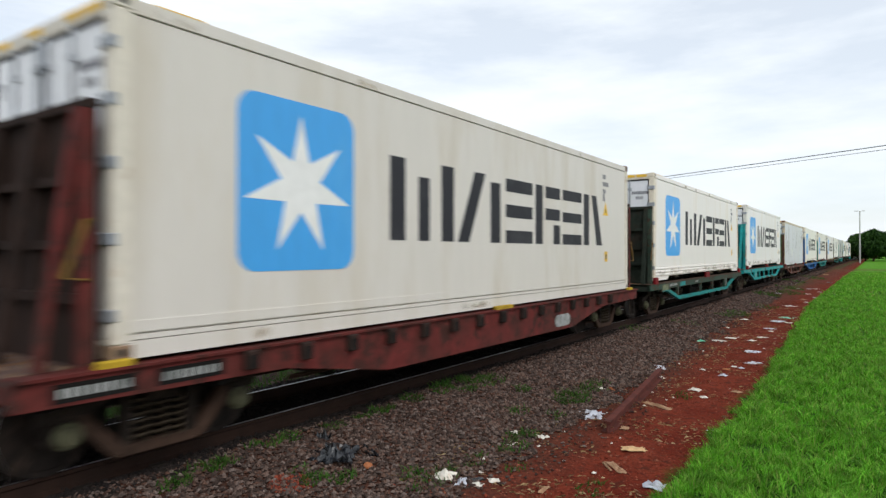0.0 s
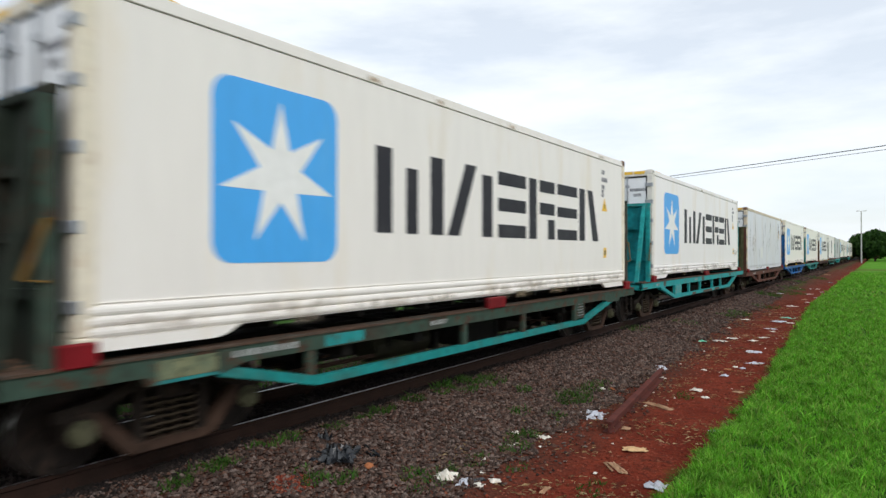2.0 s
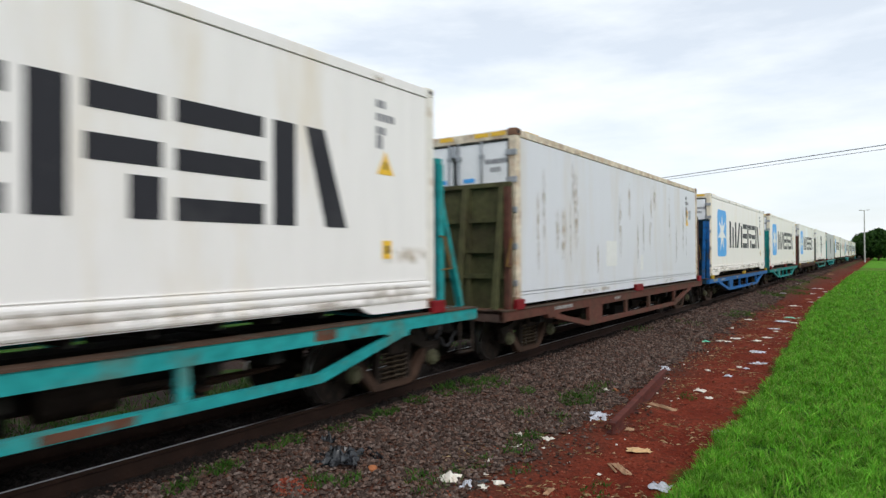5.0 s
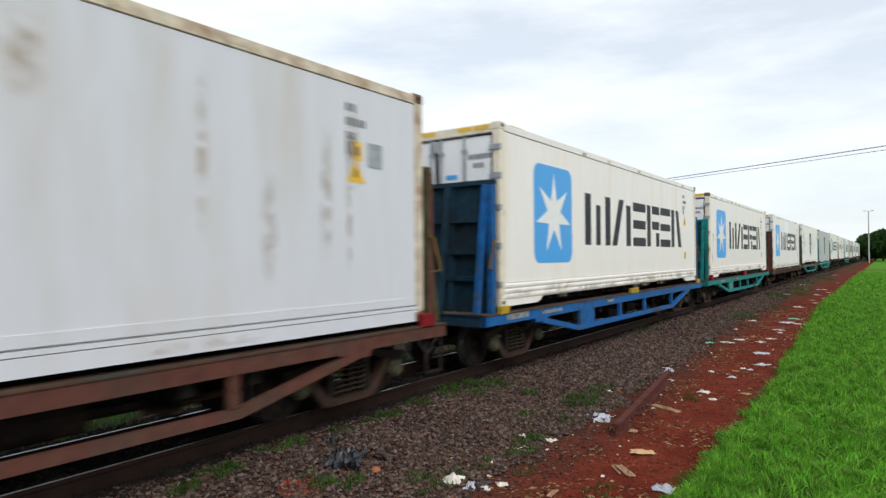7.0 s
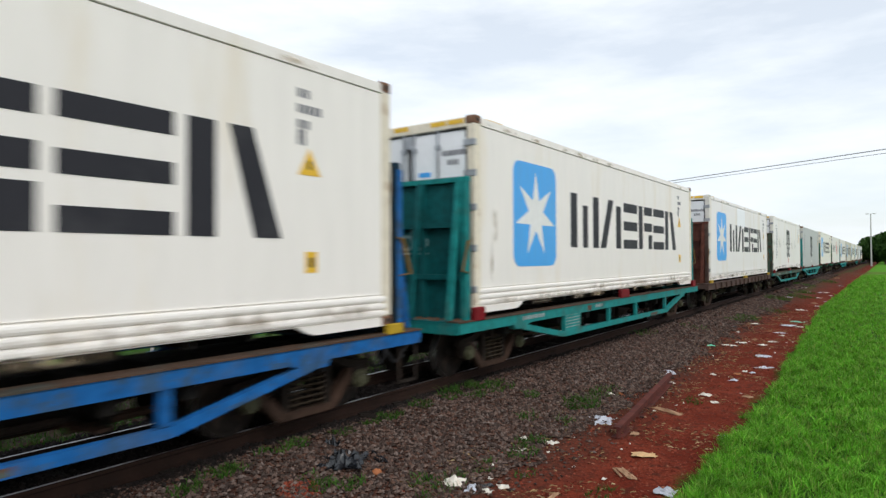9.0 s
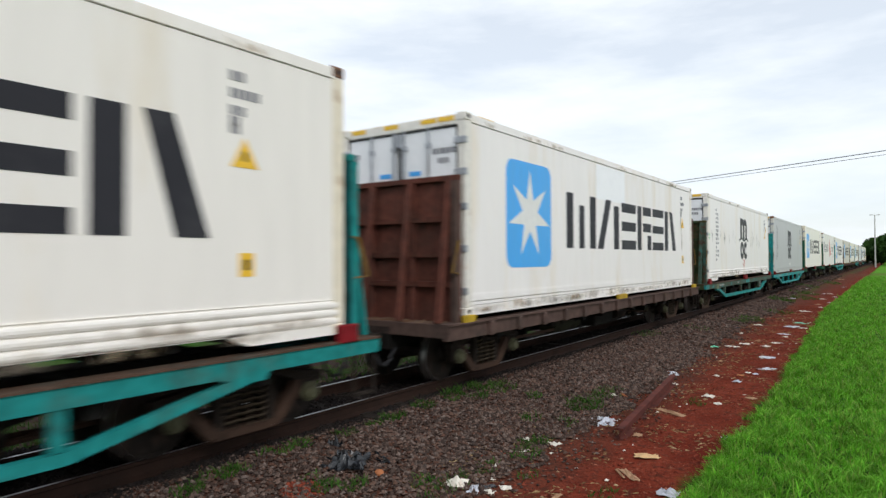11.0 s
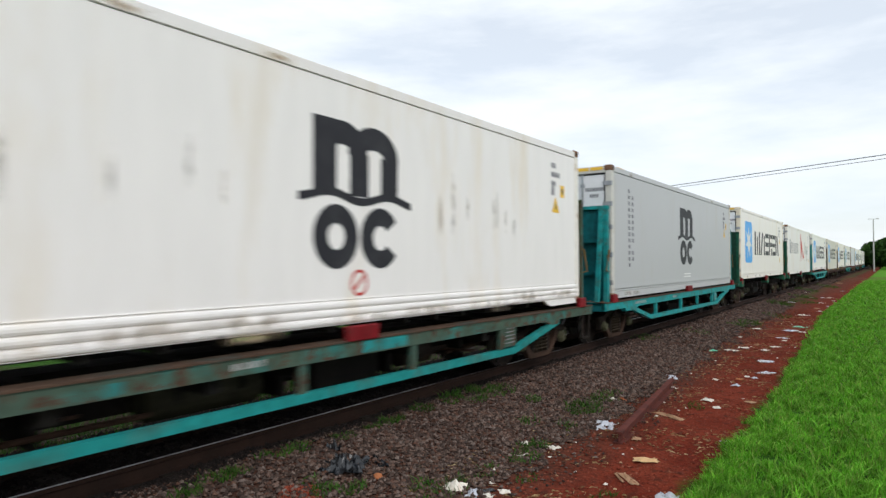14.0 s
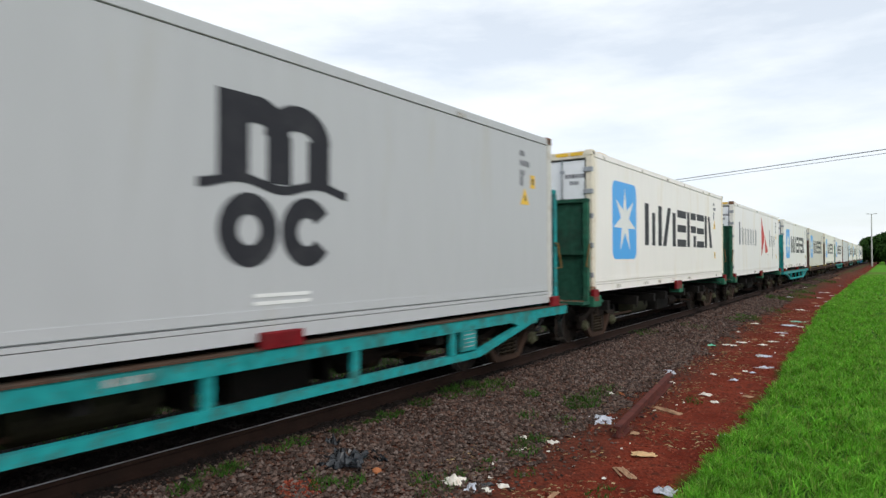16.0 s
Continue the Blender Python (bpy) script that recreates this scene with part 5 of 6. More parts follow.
WEEDS = [(-5.10, 4.13, 0.11, 170, 0.09), (-5.14, 4.5, 0.11, 150, 0.08), (-5.04, 3.41, 0.13, 200, 0.09), (-5.03, 3.68, 0.08, 130, 0.10), (-4.97, 3.09, 0.10, 140, 0.08), (-5.07, 5.1, 0.10, 120, 0.07),
         (-5.12, 6.0, 0.13, 200, 0.09), (-5.10, 5.66, 0.08, 100, 0.08), (-5.10, 7.70, 0.30, 700, 0.11), (-4.98, 8.35, 0.24, 420, 0.10), (-5.12, 6.64, 0.13, 160, 0.09), (-3.73, 8.8, 0.24, 420, 0.13),
         (-3.76, 9.7, 0.24, 260, 0.10), (-3.96, 7.5, 0.12, 110, 0.10), (-4.42, 8.5, 0.10, 90, 0.09), (-3.50, 6.7, 0.16, 240, 0.09), (-3.40, 6.3, 0.16, 220, 0.07), (-3.49, 5.64, 0.12, 120, 0.07),
         (-4.25, 4.06, 0.10, 120, 0.09), (-4.10, 4.26, 0.09, 110, 0.09), (-4.45, 4.03, 0.07, 60, 0.06), (-3.58, 4.92, 0.24, 300, 0.09), (-3.56, 7.78, 0.12, 110, 0.09), (-3.94, 23.6, 0.40, 300, 0.16),
         (-4.37, 34.0, 0.60, 420, 0.22), (-4.18, 22.5, 0.30, 240, 0.12), (-5.2, 16.2, 0.35, 260, 0.10), (-4.85, 50, 0.8, 380, 0.2), (-3.7, 28, 0.5, 260, 0.14), (-3.8, 38, 0.7, 300, 0.16),
         (-4.2, 42, 0.8, 380, 0.16), (-4.3, 60, 1.0, 380, 0.2), (-4.6, 19, 0.4, 200, 0.1), (-2.45, 9.9, 0.16, 90, 0.08), (-3.05, 5.75, 0.10, 60, 0.05), (-2.2, 5.6, 0.14, 80, 0.06),
         (-7.9, 3.4, 0.5, 260, 0.14), (-8.2, 5.6, 0.6, 260, 0.14), (-7.8, 8.5, 0.6, 240, 0.13), (-8.3, 12, 0.8, 240, 0.14), (-8.2, 2.2, 0.6, 260, 0.14), (-8.0, 16, 0.8, 240, 0.14), (-8.6, 3.0, 0.7, 420, 0.18), (-8.8, 4.4, 0.7, 420, 0.18), (-8.5, 6.6, 0.7, 420, 0.18), (-8.9, 7.6, 0.8, 420, 0.18),
         (-8.6, 9.8, 0.8, 420, 0.18), (-9.4, 5.6, 0.9, 420, 0.2), (-9.5, 3.2, 0.9, 420, 0.2), (-8.8, 14, 0.9, 380, 0.18), (-9.4, 11, 0.9, 380, 0.18)]
for i, (x, y, r, n, h) in enumerate(WEEDS):
    weed_clump(x, y, r, n, h, 50 + i)
stuff("weeds", np.concatenate(WV), WF, M_WEED, "low green weeds growing out of the ballast", "weed")


# ---- steel rail offcut and litter on the red earth ----
def at_ground(x, y, dz=0.0):
    return Vector((x, y, ground_z(x, y) + dz))


bm = B()
a, b = at_ground(-2.74, 7.50, 0.075), at_ground(-3.17, 11.35, 0.085)
for off, w, h in ((0.0, 0.016, 0.13), (0.060, 0.085, 0.030), (-0.062, 0.15, 0.016)):
    bar(bm, a + Vector((0, 0, off)), b + Vector((0, 0, off)), w, h, (1, 0.08, 0))
tagged(new("steel_rail_offcut", mesh_of("steel_rail_offcut", bm, M_SCRAP)), "rust-red length of old rail lying on red earth", "scrap rail")

M_PAPER = mat("dirty_white_paper", (0.70, 0.66, 0.58), (0.45, 0.32, 0.24), rough=0.8, amount=0.4, patch=9)
M_BAG = mat("grey_plastic_film", (0.50, 0.52, 0.58), (0.32, 0.32, 0.36), rough=0.3, amount=0.4, patch=9)
M_BLACKBAG = mat("black_plastic_film", (0.008, 0.009, 0.011), (0.02, 0.022, 0.028), rough=0.28, gloss=0.6, amount=0.45, patch=9)
M_GREENBAG = mat("green_plastic_film", (0.10, 0.45, 0.28), (0.5, 0.6, 0.5), rough=0.4, amount=0.4, patch=9)
M_CARD = mat("brown_cardboard", (0.36, 0.22, 0.13), (0.24, 0.13, 0.08), rough=0.85, amount=0.4, patch=9)
M_TANCARD = mat("pale_tan_cardboard", (0.62, 0.40, 0.20), (0.45, 0.26, 0.13), rough=0.85, amount=0.4, patch=9)
M_BRICKBIT = mat("orange_brick_bit", (0.38, 0.14, 0.06), (0.26, 0.10, 0.05), rough=0.9, amount=0.4, patch=12)


def crumple(name, x, y, sx, sy, h, material, label, category, seed, turn=0.0, n=7):
    """A crumpled sheet: a creased, folded skin of some thickness lying on the ground."""
    g = random.Random(seed)
    bm = B()
    grid = []
    for j in range(n):
        line = []
        for i in range(n):
            u, v = i / (n - 1) - 0.5, j / (n - 1) - 0.5
            r = 1 + 0.3 * (g.random() - 0.5)
            line.append(bm.verts.new((u * sx * r, v * sy * r, h * (g.random() ** 1.5) * (1.1 - 1.6 * max(abs(u), abs(v))) + 0.006)))
        grid.append(line)
    for j in range(n - 1):
        for i in range(n - 1):
            bm.faces.new((grid[j][i], grid[j][i + 1], grid[j + 1][i + 1], grid[j + 1][i]))
    res = bmesh.ops.extrude_face_region(bm, geom=bm.faces[:])
    for v in res["geom"]:
        if isinstance(v, bmesh.types.BMVert):
            v.co.z += 0.005
    ob = tagged(new(name, mesh_of(name, bm, material)), label, category, "litter beside the track")
    ob.matrix_basis = Matrix.Translation(at_ground(x, y, -0.004)) @ pose(0, 0, 0, 0, 0, turn)
    return ob


crumple("paper_bag", -3.52, 5.04, 0.24, 0.22, 0.19, M_PAPER, "crumpled white paper bag on weeds and ballast", "litter", 1, 20, 5)
crumple("plastic_scrap", -3.27, 5.04, 0.10, 0.22, 0.06, M_BAG, "torn grey plastic scrap", "litter", 2, 20)
crumple("black_plastic_scrap", -3.20, 5.16, 0.05, 0.20, 0.05, M_BLACKBAG, "small black plastic scrap", "litter", 5, -25)
for i, (x, y, sx, sy, h) in enumerate([(-3.14, 5.08, 0.12, 0.10, 0.04), (-3.07, 5.29, 0.11, 0.10, 0.05), (-3.33, 5.47, 0.05, 0.06, 0.03), (-3.45, 5.72, 0.05, 0.05, 0.05), (-3.62, 6.71, 0.05, 0.12, 0.10),
                                       (-3.34, 6.85, 0.14, 0.10, 0.08), (-3.27, 6.92, 0.05, 0.06, 0.03), (-3.48, 6.38, 0.14, 0.09, 0.02), (-3.44, 6.26, 0.08, 0.08, 0.02), (-3.64, 9.72, 0.09, 0.10, 0.04),
                                       (-3.35, 9.48, 0.06, 0.08, 0.03), (-3.11, 11.22, 0.10, 0.12, 0.04), (-2.40, 10.57, 0.16, 0.16, 0.06), (-2.17, 10.12, 0.11, 0.10, 0.04)]):
    crumple("paper_scrap", x, y, sx, sy, h, M_PAPER, "torn white paper scrap", "litter", 600 + i, 37 * i, 5)
crumple("black_plastic_bag", -4.52, 4.56, 0.44, 0.54, 0.12, M_BLACKBAG, "torn black plastic bag on the ballast", "litter", 9, 35, 15)
crumple("black_plastic_strip", -4.42, 4.95, 0.10, 0.46, 0.05, M_BLACKBAG, "twisted black plastic strip on the ballast", "litter", 10, 62, 9)
crumple("black_plastic_scrap", -4.90, 4.80, 0.13, 0.13, 0.16, M_BLACKBAG, "black plastic scrap caught on stones", "litter", 11)
crumple("plastic_sheet", -3.22, 8.22, 0.36, 0.50, 0.06, M_BAG, "crumpled clear plastic sheet beside the old rail", "litter", 12, 40, 9)
crumple("cardboard_strip", -2.23, 6.36, 0.09, 0.36, 0.03, M_CARD, "narrow brown cardboard strip on red earth", "litter", 13, 44)
crumple("wood_splinter", -2.30, 6.30, 0.025, 0.26, 0.02, M_CARD, "thin brown wood splinter on red earth", "litter", 19, 38)
crumple("cardboard_piece", -2.25, 7.01, 0.26, 0.16, 0.05, M_TANCARD, "torn tan cardboard on red earth", "litter", 14, 25)
crumple("cardboard_piece", -2.63, 9.22, 0.12, 0.50, 0.04, M_CARD, "flat tan cardboard strip on red earth", "litter", 15, 62)
crumple("cardboard_piece", -2.60, 7.74, 0.10, 0.14, 0.03, M_CARD, "small tan cardboard beside the old rail", "litter", 20, 15)
crumple("orange_stick", -3.58, 9.91, 0.04, 0.36, 0.05, M_BRICKBIT, "orange stick lying in weeds", "litter", 22, 40)
crumple("paper_bag", -1.74, 6.03, 0.18, 0.16, 0.10, M_BAG, "crumpled grey-white bag at the grass edge", "litter", 16)
crumple("plank", -2.57, 5.36, 0.05, 0.18, 0.03, M_CARD, "short weathered wood splinter on red earth", "litter", 17, 5)
crumple("paper_scrap", -1.66, 8.26, 0.14, 0.14, 0.05, M_BAG, "white scrap at the grass edge", "litter", 18, 40)
crumple("plastic_sheet", -3.40, 12.16, 0.20, 0.40, 0.05, M_BAG, "pale blue plastic wrapper on the ballast edge", "litter", 23, 25)
bm = B()
bmesh.ops.create_icosphere(bm, subdivisions=2, radius=0.045)
for v in bm.verts:
    v.co *= 1 + 0.25 * noise.noise(v.co * 22)
    v.co.z *= 0.7
ob = tagged(new("brick_bit", mesh_of("brick_bit", bm, M_BRICKBIT)), "rounded orange brick bit on the ballast", "rubble")
ob.location = at_ground(-4.11, 4.62, 0.025)
g = random.Random(21)
kinds = [(M_PAPER, "paper_scrap", "white paper scrap on red earth"), (M_BAG, "plastic_scrap", "pale plastic scrap on red earth"), (M_CARD, "cardboard_piece", "brown cardboard scrap on red earth"),
         (M_GREENBAG, "plastic_bag", "green and white plastic bag on red earth")]
FAR_LITTER = [(-3.59, 16.4, 0.26, 3), (-3.34, 16.9, 0.42, 0), (-3.09, 17.5, 0.24, 0), (-2.58, 17.3, 0.24, 0), (-2.50, 18.3, 0.26, 0), (-2.26, 15.4, 0.40, 1),
              (-2.05, 13.9, 0.28, 1), (-2.34, 12.8, 0.13, 4), (-2.28, 13.2, 0.11, 0), (-2.15, 13.2, 0.12, 1), (-2.29, 12.2, 0.18, 1), (-2.70, 12.5, 0.11, 0),
              (-1.83, 10.8, 0.18, 2), (-3.40, 12.9, 0.10, 5), (-3.89, 20.8, 0.22, 5), (-3.59, 22.5, 0.26, 0), (-3.80, 24.5, 0.18, 2), (-3.56, 19.7, 0.12, 0),
              (-2.53, 24.2, 0.50, 3), (-2.64, 22.7, 0.46, 1), (-2.57, 20.5, 0.36, 1), (-2.30, 22.5, 0.20, 0), (-2.93, 29.3, 0.46, 0), (-2.86, 34.2, 0.28, 2),
              (-3.03, 38.8, 0.36, 0), (-4.57, 46.8, 0.40, 0), (-3.90, 43.2, 0.22, 0), (-4.19, 36.4, 0.30, 1), (-3.03, 14.4, 0.11, 2), (-4.10, 70.6, 0.80, 2),
              (-2.92, 54.6, 0.45, 5), (-2.99, 44.0, 0.34, 0)]
kinds += [(M_BRICKBIT, "plastic_scrap", "orange plastic scrap on red earth"), (M_BLACKBAG, "plastic_scrap", "dark plastic scrap on the ballast edge")]
for i, (x, y, s, kd) in enumerate(FAR_LITTER):
    mt, nm, lb = kinds[kd]
    s *= 0.8
    crumple(nm, x, y, s, s * (0.8 + 0.6 * g.random()), 0.03 + 0.12 * s * g.random(), mt, lb, "litter", 100 + i, g.random() * 180, 5)
for i in range(6):
    y = 12 + 34 * g.random() ** 1.2
    x = GRASS_EDGE(y) - 0.15 - 1.0 * g.random()
    mt, nm, lb = kinds[g.randrange(3)]
    s = 0.03 + 0.0035 * y
    crumple(nm, x, y, s, s * (0.7 + g.random()), 0.03, mt, lb, "litter", 200 + i, g.random() * 180, 5)
for i in range(40):
    y = 6 + 20 * g.random() ** 1.4
    x = -3.3 + 1.4 * g.random()
    s = 0.012 + 0.022 * g.random()
    crumple("paper_scrap", x, y, s, s * 1.4, 0.02, M_PAPER if i % 3 else M_CARD, "tiny pale scrap on red earth", "litter", 300 + i, g.random() * 180, 4)


# ---- road beyond the track ----
M_ASPHALT = mat("grey_asphalt", (0.12, 0.115, 0.115), (0.085, 0.08, 0.08), rough=0.9, grain=30, amount=0.5)
M_LINE = mat("white_road_paint", (0.70, 0.70, 0.68), rough=0.7)
M_CONCRETE = mat("pale_concrete", (0.16, 0.13, 0.11), (0.10, 0.08, 0.06), rough=0.9, amount=0.5)
bm = B()
box(bm, -30.0, -19.6, -160, 420, -0.60, -0.30)
road = tagged(new("road", mesh_of("road", bm, M_ASPHALT)), "grey asphalt road parallel to the track", "road", kind="structure")
bm = B()
for x in (-19.95, -29.6):
    box(bm, x - 0.06, x + 0.06, -160, 420, -0.30, -0.296)
for i in range(70):
    box(bm, -24.86, -24.74, -60 + i * 6, -57 + i * 6, -0.30, -0.296)
tagged(new("road_marking", mesh_of("road_marking", bm, M_LINE)), "white painted road lines", "road marking", kind="structure")
bm = B()
for x in (-19.5, -30.1):
    box(bm, x - 0.08, x + 0.08, -160, 420, -0.60, -0.20, 0.02)
tagged(new("kerb", mesh_of("kerb", bm, M_CONCRETE)), "pale concrete kerb", "kerb", kind="structure")
bm = B()
box(bm, -46.0, -40.0, -100, 300, -0.5, -0.33)
tagged(new("side_street", mesh_of("side_street", bm, M_ASPHALT)), "narrow grey side street before the houses", "road", kind="structure")

# ---- houses ----
M_REDWALL = mat("red_painted_timber", (0.36, 0.045, 0.04), (0.24, 0.04, 0.035), rough=0.8, amount=0.4, stretch=(1, 1, 0.2))
M_WHITEWALL = mat("off_white_plaster", (0.62, 0.60, 0.56), (0.48, 0.44, 0.38), rough=0.9, amount=0.4)
M_TILE = mat("clay_roof_tiles", (0.34, 0.10, 0.055), (0.22, 0.075, 0.05), rough=0.9, amount=0.5, grain=14)
M_TRIM = mat("white_joinery", (0.72, 0.72, 0.70), rough=0.6)
M_GLASS = mat("dark_window_glass", (0.05, 0.06, 0.075), rough=0.12, bump=0.0, gloss=0.8)


def tiled_roof(bm, x0, x1, y0, y1, z0, z1):
    """A roof with its ridge along y, eaves at x0 and x1, with ribs for the tile rows."""
    xm = (x0 + x1) / 2
    for a, b in ((x0, xm), (x1, xm)):
        bar(bm, (a, (y0 + y1) / 2, z0), (b, (y0 + y1) / 2, z1), y1 - y0, 0.10, (0, 1, 0))
        n = int((y1 - y0) / 0.55)
        for i in range(n + 1):
            y = y0 + (y1 - y0) * i / n
            bar(bm, (a, y, z0 + 0.07), (b, y, z1 + 0.07), 0.10, 0.07, (0, 1, 0))


def house(x, y0, y1, depth, z_eave, z_ridge, wall, openings, label):
    """A bungalow facing the track; openings: (y, width, sill, head, is_door)."""
    root = tagged(new("house"), label, "house", "houses across the road")
    bm = B()
    cuts = sorted(openings)
    edge = y0
    for y, w, s, h, dr in cuts:
        box(bm, x - 0.2, x, edge, y - w / 2, -0.5, z_eave)
        box(bm, x - 0.2, x, y - w / 2, y + w / 2, h, z_eave)
        if s > -0.4:
            box(bm, x - 0.2, x, y - w / 2, y + w / 2, -0.5, s)
        edge = y + w / 2
    box(bm, x - 0.2, x, edge, y1, -0.5, z_eave)
    box(bm, x - depth, x - depth + 0.2, y0, y1, -0.5, z_eave)
    box(bm, x - depth + 0.2, x - 0.2, y0, y0 + 0.2, -0.5, z_eave), box(bm, x - depth + 0.2, x - 0.2, y1 - 0.2, y1, -0.5, z_eave)
    part("wall", bm, wall, root)
    bm = B()
    tiled_roof(bm, x - depth - 0.6, x + 0.6, y0 - 0.4, y1 + 0.4, z_eave - 0.05, z_ridge)
    part("roof", bm, M_TILE, root)
    boxpart("fascia", (x + 0.56, x + 0.64, y0 - 0.4, y1 + 0.4, z_eave - 0.16, z_eave + 0.02), M_TRIM, root)
    for y, w, s, h, dr in cuts:
        bm = B()
        for a, b, c, d in ((-w / 2, -w / 2 + 0.14, s, h), (w / 2 - 0.14, w / 2, s, h), (-w / 2, w / 2, h - 0.14, h), (-w / 2, w / 2, s, s + 0.10)):
            box(bm, x - 0.08, x + 0.04, y + a, y + b, c, d)
        if not dr:
            box(bm, x - 0.06, x + 0.02, y - 0.03, y + 0.03, s, h)
        fr = part("door_frame" if dr else "window", bm, M_TRIM, root, "white door frame" if dr else "white-framed window")
        boxpart("door_leaf" if dr else "pane", (x - 0.12, x - 0.085, y - w / 2 + 0.1, y + w / 2 - 0.1, s + 0.08, h - 0.1 - (0.5 if dr else 0)), wall if dr else M_GLASS, fr)
        if dr:
            boxpart("fanlight", (x - 0.12, x - 0.085, y - w / 2 + 0.1, y + w / 2 - 0.1, h - 0.55, h - 0.1), M_GLASS, fr)
    return root


house(-68, 24.7, 41.0, 9, 1.85, 2.95, M_REDWALL, [(25.6, 1.1, -0.45, 1.35, True), (27.4, 1.3, 0.0, 1.3, False), (28.9, 1.3, 0.0, 1.3, False), (30.8, 1.4, -0.45, 1.5, True),
                                                  (32.6, 1.2, 0.0, 1.35, False), (36.5, 1.3, 0.0, 1.3, False), (39, 1.3, 0.0, 1.3, False)],
      "low red timber house with white windows and a clay tile roof")
house(-72, 33.0, 41.0, 8, 2.6, 5.0, M_WHITEWALL, [], "white house with a steep clay tile roof behind the red one")
house(-66, 14.0, 24.2, 9, 2.6, 4.6, M_WHITEWALL, [(17.5, 1.4, 0.2, 1.6, False)], "off-white plastered house with a hipped clay tile roof")
bm = B()
box(bm, -60.3, -60.0, 8, 60, -0.5, 0.05, 0.02)
tagged(new("garden_wall", mesh_of("garden_wall", bm, M_CONCRETE)), "low grey garden wall before the houses", "wall", kind="structure")

# ---- trees and shrubs ----
M_BARK = mat("brown_bark", (0.085, 0.060, 0.042), (0.05, 0.04, 0.03), rough=0.95, grain=14, amount=0.5, stretch=(1, 1, 0.3))
M_CROWN = leaf_material("broad_tree_leaves", [(0.030, 0.085, 0.012), (0.07, 0.17, 0.018), (0.13, 0.25, 0.025), (0.045, 0.11, 0.014)])
M_CROWND = leaf_material("dark_tree_leaves", [(0.016, 0.045, 0.012), (0.03, 0.075, 0.014), (0.045, 0.10, 0.018)])


def crown_mesh(name, blobs, count, size, rng_, material):
    w = np.array([b[3] * b[3] * b[4] for b in blobs])
    pick = rng_.choice(len(blobs), count, p=w / w.sum())
    bl = np.array(blobs)[pick]
    d = rng_.normal(size=(count, 3))
    d /= np.linalg.norm(d, axis=1)[:, None]
    r = (0.55 + 0.5 * rng_.random(count) ** 0.5)[:, None]
    c = bl[:, :3] + d * r * np.stack([bl[:, 3], bl[:, 3], bl[:, 4]], -1)
    a, b = rng_.normal(size=(2, count, 3))
    b[:, 2] *= 0.5
    a /= np.linalg.norm(a, axis=1)[:, None]
    b -= (a * b).sum(1)[:, None] * a
    b /= np.linalg.norm(b, axis=1)[:, None]
    s = (size * (0.5 + rng_.random(count)))[:, None]
    p = np.stack([c - a * s * 0.6, c + b * s * 0.3, c + a * s * 0.6, c - b * s * 0.3], 1).reshape(-1, 3)
    i = (np.arange(count) * 4)[:, None]
    m = bpy.data.meshes.new(name)
    m.from_pydata(p.tolist(), [], np.concatenate([i, i + 1, i + 2, i + 3], 1).tolist())
    m.materials.append(material)
    return m


def tree(x, y, h, r, seed, material, label, flat=0.5, count=9000, leaf=0.5, trunk=0.35):
    g = np.random.default_rng(seed)
    root = tagged(new("tree"), label, "tree", "trees beyond the track")
    root.location = (x, y, -0.45)
    bm = B()
    fork = h * trunk
    rod(bm, (0, 0, 0), (0.1, 0, fork), 0.045 * h ** 0.9, 0.03 * h ** 0.9, 9)
    blobs = []
    for i in range(11):
        a, q = i * 2.4 + g.random(), r * (0.25 + 0.6 * g.random())
        c = Vector((math.cos(a) * q, math.sin(a) * q, fork + (h - fork) * (0.30 + 0.55 * g.random() * (1.15 - q / r))))
        rod(bm, (0.1, 0, fork * 0.9), c, 0.02 * h ** 0.9, 0.006 * h, 6)
        blobs.append((*c, r * (0.30 + 0.18 * g.random()), r * (0.30 + 0.18 * g.random()) * flat))
    blobs.append((0, 0, h - r * flat * 0.4, r * 0.5, r * flat * 0.45))
    part("trunk", bm, M_BARK, root)
    part("crown", crown_mesh("crown", blobs, count, leaf, g, material), None, root)
    return root


tree(-92, 44, 11.0, 9.5, 1, M_CROWN, "broad spreading green tree behind the houses", 0.5, 12000, 0.8)
tree(-95, 54, 13.0, 11, 2, M_CROWN, "tall broad green tree behind the houses", 0.6, 12000, 0.8)
tree(-90, 33, 8.6, 8.5, 3, M_CROWN, "spreading green tree behind the houses", 0.42, 9000, 0.8)
tree(-96, 68, 12.0, 10, 4, M_CROWN, "tall green tree behind the houses", 0.6, 9000, 0.8)
for k_, (x, y, h, r, dark) in enumerate([(-0.6, 184, 8.6, 4.4, 1), (5.0, 190, 9.6, 5.6, 0), (12, 195, 9.0, 6, 1), (20, 200, 10.0, 7, 0), (-2.4, 204, 8.4, 4.2, 1), (30, 205, 10, 7, 1), (-4.5, 222, 8.6, 5.0, 1), (3, 215, 9, 6, 1)]):
    tree(x, y, h * 0.88, r * 0.95, 5 + k_, M_CROWND if dark else M_CROWN, "dark green bushy tree beyond the lamp post" if dark else "round green tree beyond the grass", 0.95, 8000, 0.7, 0.08)
g = np.random.default_rng(77)
far = [(x, 255 + 25 * g.random(), 1.2 + 1.5 * g.random(), 4.5, 2.5 + 1.5 * g.random()) for x in np.arange(-40, 90, 4.5)]
far += [(-150 - 20 * g.random(), y, 2.0, 7, 4 + 2.5 * g.random()) for y in np.arange(-40, 260, 9)]
